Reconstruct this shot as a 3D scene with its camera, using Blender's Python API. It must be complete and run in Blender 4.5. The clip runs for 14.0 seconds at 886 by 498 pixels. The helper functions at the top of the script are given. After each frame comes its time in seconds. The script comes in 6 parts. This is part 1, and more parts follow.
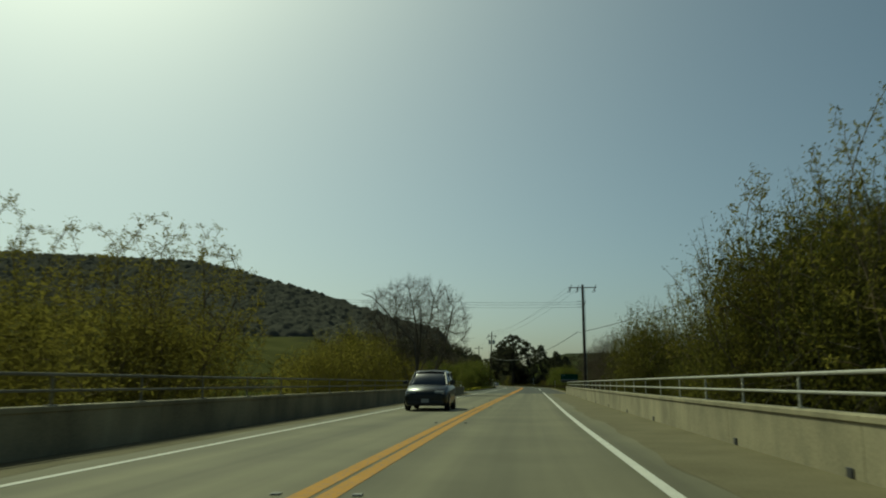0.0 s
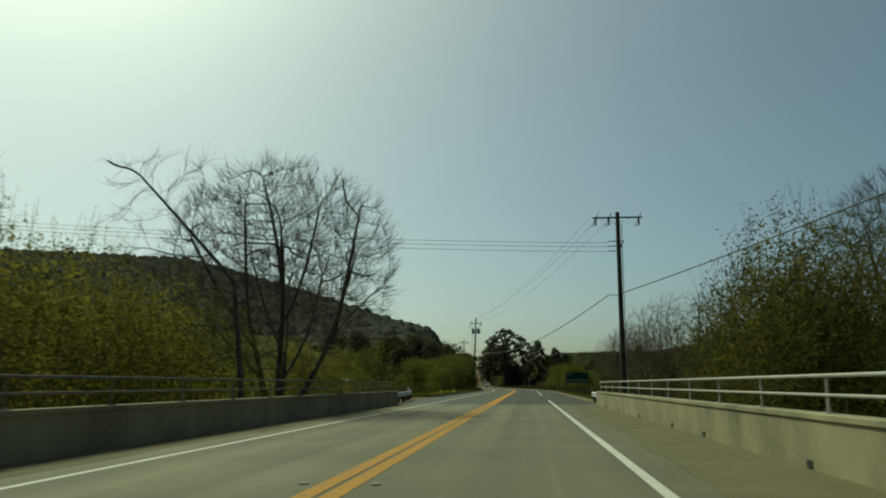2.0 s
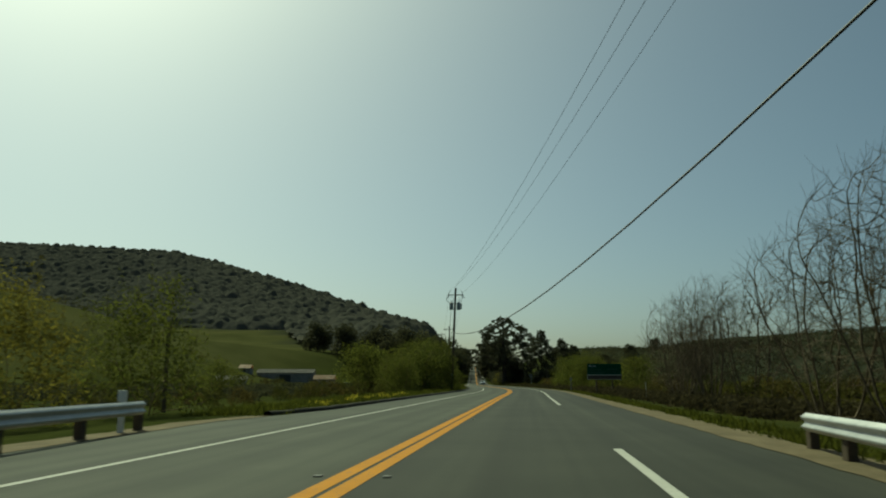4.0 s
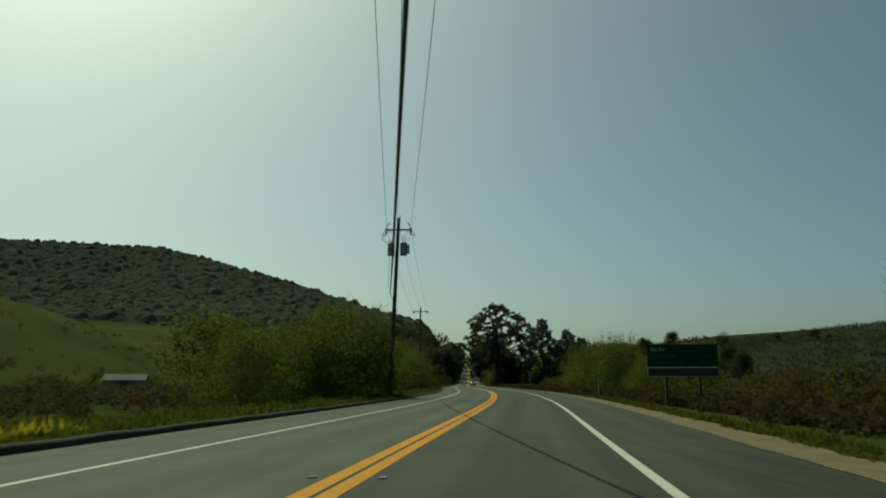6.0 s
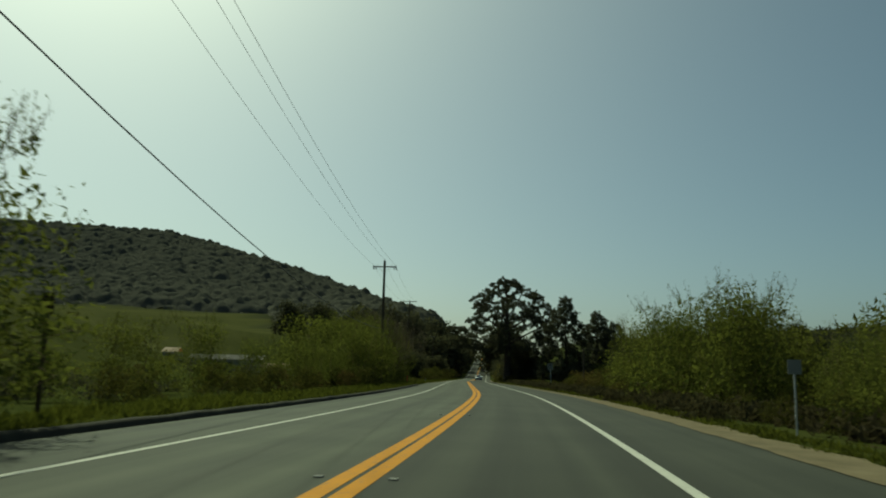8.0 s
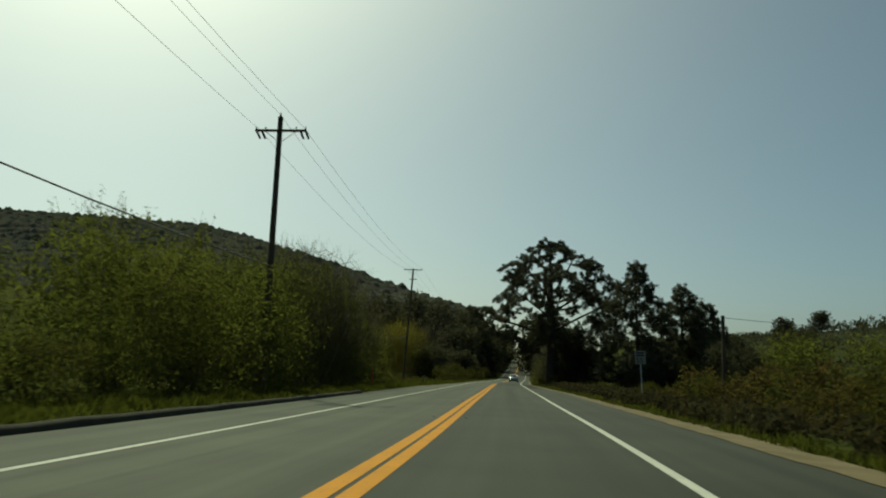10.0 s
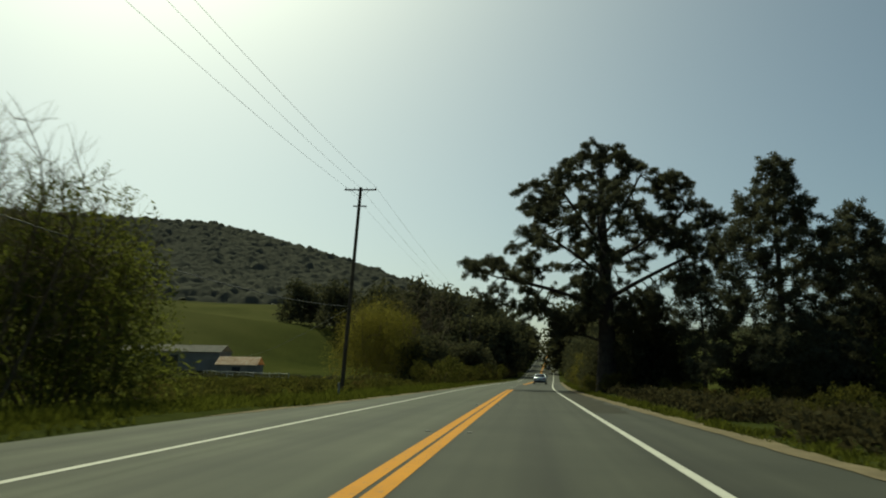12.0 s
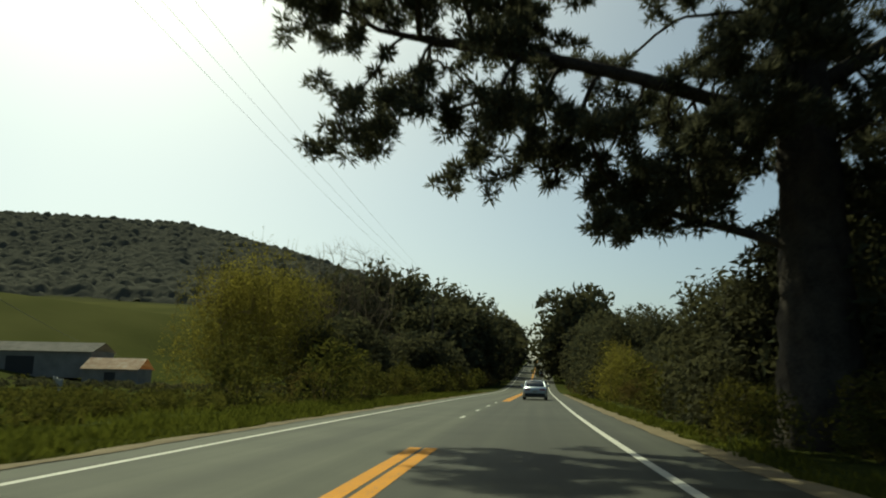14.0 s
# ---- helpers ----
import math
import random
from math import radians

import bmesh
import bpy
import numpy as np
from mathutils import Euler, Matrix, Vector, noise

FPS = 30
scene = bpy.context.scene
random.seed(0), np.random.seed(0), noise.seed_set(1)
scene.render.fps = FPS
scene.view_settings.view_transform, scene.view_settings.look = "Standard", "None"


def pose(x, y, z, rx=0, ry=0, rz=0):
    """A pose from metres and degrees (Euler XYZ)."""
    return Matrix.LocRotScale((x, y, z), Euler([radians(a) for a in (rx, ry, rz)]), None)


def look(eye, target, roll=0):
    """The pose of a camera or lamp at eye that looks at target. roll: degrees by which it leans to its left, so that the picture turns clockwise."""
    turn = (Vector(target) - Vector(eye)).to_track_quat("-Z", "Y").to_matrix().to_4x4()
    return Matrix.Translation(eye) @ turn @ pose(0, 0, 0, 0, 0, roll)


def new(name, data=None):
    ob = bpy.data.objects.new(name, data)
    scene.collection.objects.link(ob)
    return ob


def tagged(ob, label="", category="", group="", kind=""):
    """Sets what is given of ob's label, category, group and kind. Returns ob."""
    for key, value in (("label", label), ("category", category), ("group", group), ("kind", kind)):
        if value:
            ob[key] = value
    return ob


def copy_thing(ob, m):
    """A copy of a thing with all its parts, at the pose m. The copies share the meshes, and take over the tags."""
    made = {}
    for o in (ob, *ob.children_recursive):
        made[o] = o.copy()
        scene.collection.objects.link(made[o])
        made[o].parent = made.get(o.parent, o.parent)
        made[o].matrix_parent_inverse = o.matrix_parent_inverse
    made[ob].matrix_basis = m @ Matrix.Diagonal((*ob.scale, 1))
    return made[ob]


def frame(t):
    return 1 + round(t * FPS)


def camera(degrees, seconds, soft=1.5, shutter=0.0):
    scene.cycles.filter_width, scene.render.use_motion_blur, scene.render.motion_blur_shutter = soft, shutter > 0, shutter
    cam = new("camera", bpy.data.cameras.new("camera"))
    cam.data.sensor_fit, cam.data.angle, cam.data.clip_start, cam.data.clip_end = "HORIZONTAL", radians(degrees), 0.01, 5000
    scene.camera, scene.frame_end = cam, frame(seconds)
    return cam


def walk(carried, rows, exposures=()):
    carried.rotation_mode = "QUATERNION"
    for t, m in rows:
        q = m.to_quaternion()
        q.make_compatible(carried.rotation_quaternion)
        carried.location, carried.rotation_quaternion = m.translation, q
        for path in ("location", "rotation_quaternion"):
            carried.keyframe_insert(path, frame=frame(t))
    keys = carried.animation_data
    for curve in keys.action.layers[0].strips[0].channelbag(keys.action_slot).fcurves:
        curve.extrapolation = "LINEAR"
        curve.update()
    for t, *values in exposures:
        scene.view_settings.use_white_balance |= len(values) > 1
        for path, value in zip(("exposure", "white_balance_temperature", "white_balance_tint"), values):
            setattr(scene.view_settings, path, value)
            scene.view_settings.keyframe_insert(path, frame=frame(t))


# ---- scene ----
cam = camera(59.22, 14.0, soft=2.0, shutter=0.16)
ROWS = [
    (0.0, 0.000, 0.000, 1.114, 5.698, 9.771, -0.026),
    (0.5, 0.037, 10.607, 1.121, 5.583, 9.793, 0.004),
    (1.0, 0.098, 21.243, 1.089, 5.534, 9.864, 0.053),
    (1.5, 0.217, 31.938, 1.130, 5.394, 9.835, 0.128),
    (2.0, 0.373, 42.687, 1.135, 5.332, 9.844, -0.023),
    (2.5, 0.520, 53.437, 1.112, 5.338, 9.748, -0.038),
    (3.0, 0.688, 64.258, 1.182, 5.325, 9.624, 0.281),
    (3.5, 0.832, 75.143, 1.130, 5.399, 9.609, 0.216),
    (4.0, 0.956, 86.079, 1.130, 5.441, 9.661, -0.063),
    (4.5, 1.076, 97.052, 1.130, 5.414, 9.737, -0.390),
    (5.0, 1.210, 108.049, 1.130, 5.325, 9.796, -0.596),
    (5.5, 1.369, 119.056, 1.087, 5.242, 9.793, -0.513),
    (6.0, 1.552, 130.061, 1.115, 5.335, 9.688, 0.026),
    (6.5, 1.717, 141.077, 1.126, 5.325, 9.502, -0.005),
    (7.0, 1.884, 152.132, 1.105, 5.576, 9.487, -0.306),
    (7.5, 1.977, 163.259, 1.100, 5.954, 9.662, -0.525),
    (8.0, 1.883, 174.492, 1.144, 6.511, 9.215, -1.283),
    (8.5, 1.694, 185.847, 1.130, 7.119, 9.011, -1.731),
    (9.0, 1.382, 197.337, 1.130, 7.837, 8.974, -1.946),
    (9.5, 0.918, 208.970, 1.130, 8.672, 9.031, -2.001),
    (10.0, 0.271, 220.758, 1.130, 9.587, 9.106, -1.973),
    (10.5, -0.581, 232.711, 1.139, 10.479, 9.127, -1.937),
    (11.0, -1.639, 244.841, 1.130, 11.091, 9.018, -1.969),
    (11.5, -2.787, 257.156, 1.166, 11.350, 9.198, -1.397),
    (12.0, -3.914, 269.610, 1.161, 11.296, 9.087, -1.259),
    (12.5, -5.018, 282.175, 1.168, 11.098, 9.080, -1.005),
    (13.0, -6.073, 294.828, 1.146, 10.929, 9.244, -1.345),
    (13.5, -7.175, 307.546, 1.129, 10.744, 9.530, -1.327),
    (14.0, -8.281, 320.331, 1.131, 10.392, 9.720, -1.231),
]
walk(cam, [(t, pose(x, y, z, 90 + pitch, roll, yaw)) for t, x, y, z, yaw, pitch, roll in ROWS],
     exposures=[(0, -0.02, 7170, -27), (1.5, 0.02, 7170, -27), (2.5, 0.2, 7170, -27), (3.2, 0.16, 7170, -27), (5.5, -0.06, 7220, -30), (8.2, 0.02, 7220, -30), (10.4, 0.16, 7450, -23), (12, 0.3, 7450, -20), (13.0, 0.4, 7420, -18), (14, 0.5, 7420, -17)])

# ---- light ----
SUN_AZ, SUN_EL = 37.0, 47.0          # degrees to the left of +y, above the horizon
sky_world = bpy.data.worlds.new("sky")
scene.world = sky_world
sky_world.use_nodes = True
wn = sky_world.node_tree
sky = wn.nodes.new("ShaderNodeTexSky")
sky.sky_type = "NISHITA"
sky.sun_disc = False
sky.sun_elevation = radians(SUN_EL)
sky.sun_rotation = radians(-SUN_AZ)
sky.air_density, sky.dust_density, sky.ozone_density = 0.62, 2.8, 2.5
wn.nodes["Background"].inputs["Strength"].default_value = 0.08
wn.links.new(sky.outputs["Color"], wn.nodes["Background"].inputs["Color"])
sun = new("sun", bpy.data.lights.new("sun", "SUN"))
sun.data.energy, sun.data.angle, sun.data.color = 3.0, radians(0.53), (1.0, 0.95, 0.86)
_sd = Vector((-math.sin(radians(SUN_AZ)) * math.cos(radians(SUN_EL)), math.cos(radians(SUN_AZ)) * math.cos(radians(SUN_EL)), math.sin(radians(SUN_EL))))
sun.matrix_world = look((0, 0, 60), Vector((0, 0, 60)) - _sd)

# ---- materials ----
def material(name, colors, rough=0.8, scale=3.0, fine=40.0, bump=0.2, metal=0.0, vary=0.0, island=0.0, spec=0.3, bump_dist=0.01):
    """Principled surface: a ramp over two noises, with a fine bump; vary and island shift the brightness per object and per piece."""
    m = bpy.data.materials.new(name)
    m.use_nodes = True
    nt = m.node_tree
    N, L = nt.nodes, nt.links
    b = N["Principled BSDF"]
    b.inputs["Roughness"].default_value = rough
    b.inputs["Metallic"].default_value = metal
    b.inputs["Specular IOR Level"].default_value = spec
    co = N.new("ShaderNodeNewGeometry")
    n1, n2 = N.new("ShaderNodeTexNoise"), N.new("ShaderNodeTexNoise")
    for n, s, d in ((n1, scale, 5), (n2, fine, 3)):
        n.inputs["Scale"].default_value = s
        n.inputs["Detail"].default_value = d
        L.new(co.outputs["Position"], n.inputs["Vector"])
    mx = N.new("ShaderNodeMath")
    mx.operation = "MULTIPLY_ADD"
    mx.inputs[1].default_value = 0.4
    L.new(n2.outputs["Fac"], mx.inputs[0])
    sc = N.new("ShaderNodeMath")
    sc.operation = "MULTIPLY"
    sc.inputs[1].default_value = 0.6
    L.new(n1.outputs["Fac"], sc.inputs[0])
    L.new(sc.outputs[0], mx.inputs[2])
    rp = N.new("ShaderNodeValToRGB")
    el = rp.color_ramp.elements
    el[0].position, el[1].position = 0.32, 0.68
    el[0].color, el[1].color = (*colors[0], 1), (*colors[-1], 1)
    if len(colors) == 3:
        e = el.new(0.5)
        e.color = (*colors[1], 1)
    L.new(mx.outputs[0], rp.inputs["Fac"])
    out = rp.outputs["Color"]
    if vary or island:
        hs = N.new("ShaderNodeHueSaturation")
        src = N.new("ShaderNodeObjectInfo").outputs["Random"] if vary else co.outputs["Random Per Island"]
        mr = N.new("ShaderNodeMapRange")
        amt = vary or island
        mr.inputs["To Min"].default_value, mr.inputs["To Max"].default_value = 1 - amt, 1 + amt
        L.new(src, mr.inputs["Value"])
        L.new(mr.outputs[0], hs.inputs["Value"])
        L.new(out, hs.inputs["Color"])
        out = hs.outputs["Color"]
    L.new(out, b.inputs["Base Color"])
    if bump:
        bp = N.new("ShaderNodeBump")
        bp.inputs["Strength"].default_value, bp.inputs["Distance"].default_value = bump, bump_dist
        L.new(mx.outputs[0], bp.inputs["Height"])
        L.new(bp.outputs[0], b.inputs["Normal"])
    return m


def leaf_material(name, dark, light, through_col, amount=0.4, island=0.35, vary=0.15):
    """Leaves: a matt upper side with light that passes through the blade."""
    m = material(name, (dark, light), rough=0.65, scale=0.45, fine=6.0, bump=0.0, island=island, spec=0.0)
    nt = m.node_tree
    N, L = nt.nodes, nt.links
    b = N["Principled BSDF"]
    hs = b.inputs["Base Color"].links[0].from_node
    ob = N.new("ShaderNodeObjectInfo")
    mr = N.new("ShaderNodeMapRange")
    mr.inputs["To Min"].default_value, mr.inputs["To Max"].default_value = 0.5 - vary * 0.12, 0.5 + vary * 0.12
    L.new(ob.outputs["Random"], mr.inputs["Value"])
    L.new(mr.outputs[0], hs.inputs["Hue"])
    tr = N.new("ShaderNodeBsdfTranslucent")
    mc = N.new("ShaderNodeMix")
    mc.data_type = "RGBA"
    mc.blend_type = "MULTIPLY"
    mc.inputs["Factor"].default_value = 0.35
    mc.inputs["A"].default_value = (*through_col, 1)
    L.new(hs.outputs["Color"], mc.inputs["B"])
    L.new(mc.outputs["Result"], tr.inputs["Color"])
    ms = N.new("ShaderNodeMixShader")
    ms.inputs["Fac"].default_value = amount
    L.new(b.outputs[0], ms.inputs[1])
    L.new(tr.outputs[0], ms.inputs[2])
    L.new(ms.outputs[0], N["Material Output"].inputs["Surface"])
    return m


def plain(name, color, rough=0.5, metal=0.0, spec=0.5, coat=0.0):
    m = material(name, (tuple(c * 0.92 for c in color), tuple(min(1, c * 1.08) for c in color)), rough=rough, scale=4, fine=60, bump=0.03, metal=metal, spec=spec)
    m.node_tree.nodes["Principled BSDF"].inputs["Coat Weight"].default_value = coat
    return m


def road_material(name, c0, c1, track, lane=1.0):
    """Asphalt with fine stone grain, long wheel tracks and mottled wear."""
    m = material(name, (c0, c1), rough=0.86, scale=0.35, fine=55.0, bump=0.35, bump_dist=0.006, spec=0.24)
    nt = m.node_tree
    N, L = nt.nodes, nt.links
    b = N["Principled BSDF"]
    src = b.inputs["Base Color"].links[0].from_socket
    uv = N.new("ShaderNodeUVMap")
    mp = N.new("ShaderNodeMapping")
    mp.inputs["Scale"].default_value = (1.7, 0.02, 1)
    L.new(uv.outputs[0], mp.inputs["Vector"])
    n = N.new("ShaderNodeTexNoise")
    n.inputs["Scale"].default_value, n.inputs["Detail"].default_value = 1.0, 4
    L.new(mp.outputs[0], n.inputs["Vector"])
    mr = N.new("ShaderNodeMapRange")
    mr.inputs["From Min"].default_value, mr.inputs["From Max"].default_value = 0.3, 0.7
    mr.inputs["To Min"].default_value, mr.inputs["To Max"].default_value = 1 - track, 1 + track
    L.new(n.outputs["Fac"], mr.inputs["Value"])
    sep = N.new("ShaderNodeSeparateXYZ")
    L.new(uv.outputs[0], sep.inputs[0])

    def math_node(op, a, b_val, c_val=0.0):
        q = N.new("ShaderNodeMath")
        q.operation = op
        L.new(a, q.inputs[0])
        q.inputs[1].default_value = b_val
        q.inputs[2].default_value = c_val
        return q.outputs[0]

    # polished wheel tracks in each lane, and a sheen painted over the far lane
    wave = math_node("COSINE", math_node("MULTIPLY_ADD", math_node("ABSOLUTE", sep.outputs["X"], 0.0), 3.59, -3.41), 0.0)
    worn = math_node("MULTIPLY_ADD", wave, 0.11, 1.0)
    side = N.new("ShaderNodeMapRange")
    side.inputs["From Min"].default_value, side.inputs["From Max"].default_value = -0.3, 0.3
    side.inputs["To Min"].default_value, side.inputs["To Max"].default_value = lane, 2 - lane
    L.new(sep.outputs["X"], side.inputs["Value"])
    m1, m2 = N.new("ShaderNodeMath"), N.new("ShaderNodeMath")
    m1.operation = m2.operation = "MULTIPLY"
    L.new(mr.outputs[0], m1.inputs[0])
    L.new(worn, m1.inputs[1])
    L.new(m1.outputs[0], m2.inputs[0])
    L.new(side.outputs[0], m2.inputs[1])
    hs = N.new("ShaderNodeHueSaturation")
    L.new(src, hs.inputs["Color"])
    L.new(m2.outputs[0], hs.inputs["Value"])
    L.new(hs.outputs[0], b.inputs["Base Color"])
    return m


def stained(m, amount):
    """Adds long vertical stains to a wall's surface."""
    nt = m.node_tree
    N, L = nt.nodes, nt.links
    b = N["Principled BSDF"]
    src = b.inputs["Base Color"].links[0].from_socket
    mp = N.new("ShaderNodeMapping")
    mp.inputs["Scale"].default_value = (0.8, 0.8, 0.45)
    L.new(N.new("ShaderNodeNewGeometry").outputs["Position"], mp.inputs["Vector"])
    n = N.new("ShaderNodeTexNoise")
    n.inputs["Scale"].default_value, n.inputs["Detail"].default_value, n.inputs["Roughness"].default_value = 1.4, 6, 0.65
    L.new(mp.outputs[0], n.inputs["Vector"])
    mr = N.new("ShaderNodeMapRange")
    mr.inputs["From Min"].default_value, mr.inputs["From Max"].default_value = 0.32, 0.66
    mr.inputs["To Min"].default_value, mr.inputs["To Max"].default_value = 1 - amount, 1 + amount * 0.6
    L.new(n.outputs["Fac"], mr.inputs["Value"])
    hs = N.new("ShaderNodeHueSaturation")
    L.new(src, hs.inputs["Color"])
    L.new(mr.outputs[0], hs.inputs["Value"])
    L.new(hs.outputs[0], b.inputs["Base Color"])
    return m


def paint_material(name, color, worn):
    """Road paint worn through to the asphalt in flecks."""
    m = material(name, (tuple(c * 0.8 for c in color), color), rough=0.75, scale=1.2, fine=30, bump=0.15, spec=0.12)
    nt = m.node_tree
    N, L = nt.nodes, nt.links
    b = N["Principled BSDF"]
    src = b.inputs["Base Color"].links[0].from_socket
    n = N.new("ShaderNodeTexNoise")
    n.inputs["Scale"].default_value, n.inputs["Detail"].default_value, n.inputs["Roughness"].default_value = 9.0, 8, 0.75
    L.new(N.new("ShaderNodeNewGeometry").outputs["Position"], n.inputs["Vector"])
    rp = N.new("ShaderNodeValToRGB")
    rp.color_ramp.elements[0].position, rp.color_ramp.elements[1].position = 0.62 - worn, 0.72 - worn
    L.new(n.outputs["Fac"], rp.inputs["Fac"])
    mc = N.new("ShaderNodeMix")
    mc.data_type = "RGBA"
    L.new(rp.outputs["Color"], mc.inputs["Factor"])
    L.new(src, mc.inputs["A"])
    mc.inputs["B"].default_value = (0.12, 0.115, 0.09, 1)
    L.new(mc.outputs["Result"], b.inputs["Base Color"])
    return m


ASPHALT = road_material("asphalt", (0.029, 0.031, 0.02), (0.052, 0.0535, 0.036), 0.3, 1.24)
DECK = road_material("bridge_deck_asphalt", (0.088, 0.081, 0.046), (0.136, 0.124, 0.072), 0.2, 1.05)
YELLOW = paint_material("yellow_paint", (0.54, 0.225, 0.006), 0.06)
OLD_YELLOW = paint_material("old_yellow_paint", (0.38, 0.185, 0.014), 0.1)
WHITE_PAINT = paint_material("white_paint", (0.52, 0.51, 0.44), 0.04)
CONCRETE = stained(material("concrete", ((0.13, 0.113, 0.066), (0.225, 0.198, 0.118), (0.31, 0.272, 0.165)), rough=0.9, scale=0.6, fine=25, bump=0.3, bump_dist=0.012), 0.2)
GALV = material("galvanised_steel", ((0.32, 0.33, 0.32), (0.5, 0.5, 0.48)), rough=0.5, scale=2, fine=20, bump=0.05, metal=0.6, spec=0.5)
# west railing: darker and rougher than the east railing's paint
DULL_RAIL = material("dark_rail", ((0.1, 0.095, 0.075), (0.2, 0.19, 0.16)), rough=0.8, scale=2, fine=30, bump=0.1, spec=0.15)
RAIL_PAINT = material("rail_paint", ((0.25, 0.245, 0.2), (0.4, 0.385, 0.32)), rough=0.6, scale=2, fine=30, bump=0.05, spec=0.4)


def land_material():
    """Grass and soil, with dark leaf litter under the woods of the hill and greener pasture on the slopes."""
    m = material("field_soil_grass", ((0.025, 0.03, 0.01), (0.042, 0.048, 0.014), (0.06, 0.06, 0.02)), rough=0.95, scale=0.05, fine=1.3, bump=0.8, bump_dist=0.12, spec=0.0)
    nt = m.node_tree
    N, L = nt.nodes, nt.links
    b = N["Principled BSDF"]
    src = b.inputs["Base Color"].links[0].from_socket
    at = N.new("ShaderNodeAttribute")
    at.attribute_name = "cover"
    rp = N.new("ShaderNodeValToRGB")
    el = rp.color_ramp.elements
    el[0].color, el[1].color = (0.052, 0.055, 0.021, 1), (0.083, 0.082, 0.032, 1)
    el[0].position, el[1].position = 0.3, 0.7
    n = N.new("ShaderNodeTexNoise")
    n.inputs["Scale"].default_value, n.inputs["Detail"].default_value = 0.035, 6
    L.new(N.new("ShaderNodeNewGeometry").outputs["Position"], n.inputs["Vector"])
    L.new(n.outputs["Fac"], rp.inputs["Fac"])
    sep = N.new("ShaderNodeSeparateColor")
    L.new(at.outputs["Color"], sep.inputs["Color"])
    mixes = []
    for ch in range(2):
        mc = N.new("ShaderNodeMix")
        mc.data_type = "RGBA"
        L.new(sep.outputs[ch], mc.inputs["Factor"])
        mixes.append(mc)
    L.new(src, mixes[0].inputs["A"])
    L.new(rp.outputs["Color"], mixes[0].inputs["B"])
    L.new(mixes[0].outputs["Result"], mixes[1].inputs["A"])
    mixes[1].inputs["B"].default_value = (0.035, 0.038, 0.024, 1)
    L.new(mixes[1].outputs["Result"], b.inputs["Base Color"])
    return m


SOIL = land_material()
DUST = material("road_dust", ((0.092, 0.08, 0.043), (0.122, 0.107, 0.06), (0.15, 0.131, 0.076)), rough=0.95, scale=0.7, fine=22, bump=0.3, bump_dist=0.006, spec=0.1)
DIRT = material("gravel_dirt", ((0.1, 0.08, 0.045), (0.15, 0.12, 0.07), (0.2, 0.16, 0.095)), rough=0.95, scale=1.2, fine=30, bump=0.7, bump_dist=0.03, spec=0.1)
BERM = material("asphalt_berm", ((0.026, 0.025, 0.019), (0.058, 0.054, 0.04)), rough=0.95, scale=2, fine=40, bump=0.5, spec=0.08)
GRASS = leaf_material("grass_blade", (0.036, 0.043, 0.01), (0.08, 0.087, 0.021), (0.16, 0.17, 0.03), 0.35, 0.4, 0.2)
FLOWER = leaf_material("yellow_flower", (0.5, 0.42, 0.04), (0.65, 0.55, 0.08), (0.7, 0.6, 0.1), 0.3, 0.3, 0.1)
WILLOW = leaf_material("willow_leaf", (0.064, 0.066, 0.02), (0.148, 0.14, 0.038), (0.285, 0.245, 0.052), 0.48, 0.16, 0.3)
GREEN_WILLOW = leaf_material("green_willow_leaf", (0.044, 0.054, 0.017), (0.1, 0.112, 0.031), (0.2, 0.21, 0.045), 0.45, 0.16, 0.3)
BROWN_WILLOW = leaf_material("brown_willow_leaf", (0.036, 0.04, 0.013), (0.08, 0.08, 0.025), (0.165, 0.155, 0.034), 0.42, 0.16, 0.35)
OLIVE = leaf_material("scrub_leaf", (0.04, 0.045, 0.014), (0.085, 0.085, 0.028), (0.14, 0.13, 0.03), 0.35, 0.25, 0.3)
DRY_BRUSH = leaf_material("dry_brush_leaf", (0.035, 0.032, 0.018), (0.07, 0.06, 0.032), (0.1, 0.085, 0.04), 0.3, 0.25, 0.2)
RUSSET = leaf_material("russet_leaf", (0.056, 0.046, 0.019), (0.11, 0.088, 0.033), (0.165, 0.125, 0.038), 0.35, 0.2, 0.3)
OAK = leaf_material("dark_oak_leaf", (0.042, 0.045, 0.028), (0.078, 0.079, 0.046), (0.12, 0.115, 0.058), 0.33, 0.2, 0.2)
NEEDLE = leaf_material("pine_needle", (0.05, 0.057, 0.038), (0.09, 0.093, 0.06), (0.14, 0.137, 0.085), 0.35, 0.2, 0.15)
# distance haze is mixed into this colour: paler and greyer than the leaves
HAZED_WOODS = leaf_material("hazed_hill_leaf", (0.1, 0.101, 0.08), (0.13, 0.13, 0.104), (0.17, 0.168, 0.134), 0.45, 0.07, 0.1)
BARK = material("grey_bark", ((0.06, 0.05, 0.037), (0.14, 0.118, 0.088)), rough=0.95, scale=4, fine=25, bump=0.6, bump_dist=0.03, spec=0.1)
BROWN_TWIG = material("brown_twig", ((0.09, 0.068, 0.042), (0.18, 0.14, 0.09)), rough=0.9, scale=3, fine=20, bump=0.2, spec=0.1)
PALE_TWIG = material("tan_twig", ((0.1, 0.075, 0.04), (0.2, 0.15, 0.08)), rough=0.9, scale=3, fine=20, bump=0.2, spec=0.1)
PINE_BARK = material("pine_bark", ((0.032, 0.026, 0.021), (0.078, 0.064, 0.05)), rough=0.95, scale=2.5, fine=14, bump=0.8, bump_dist=0.05, spec=0.1)
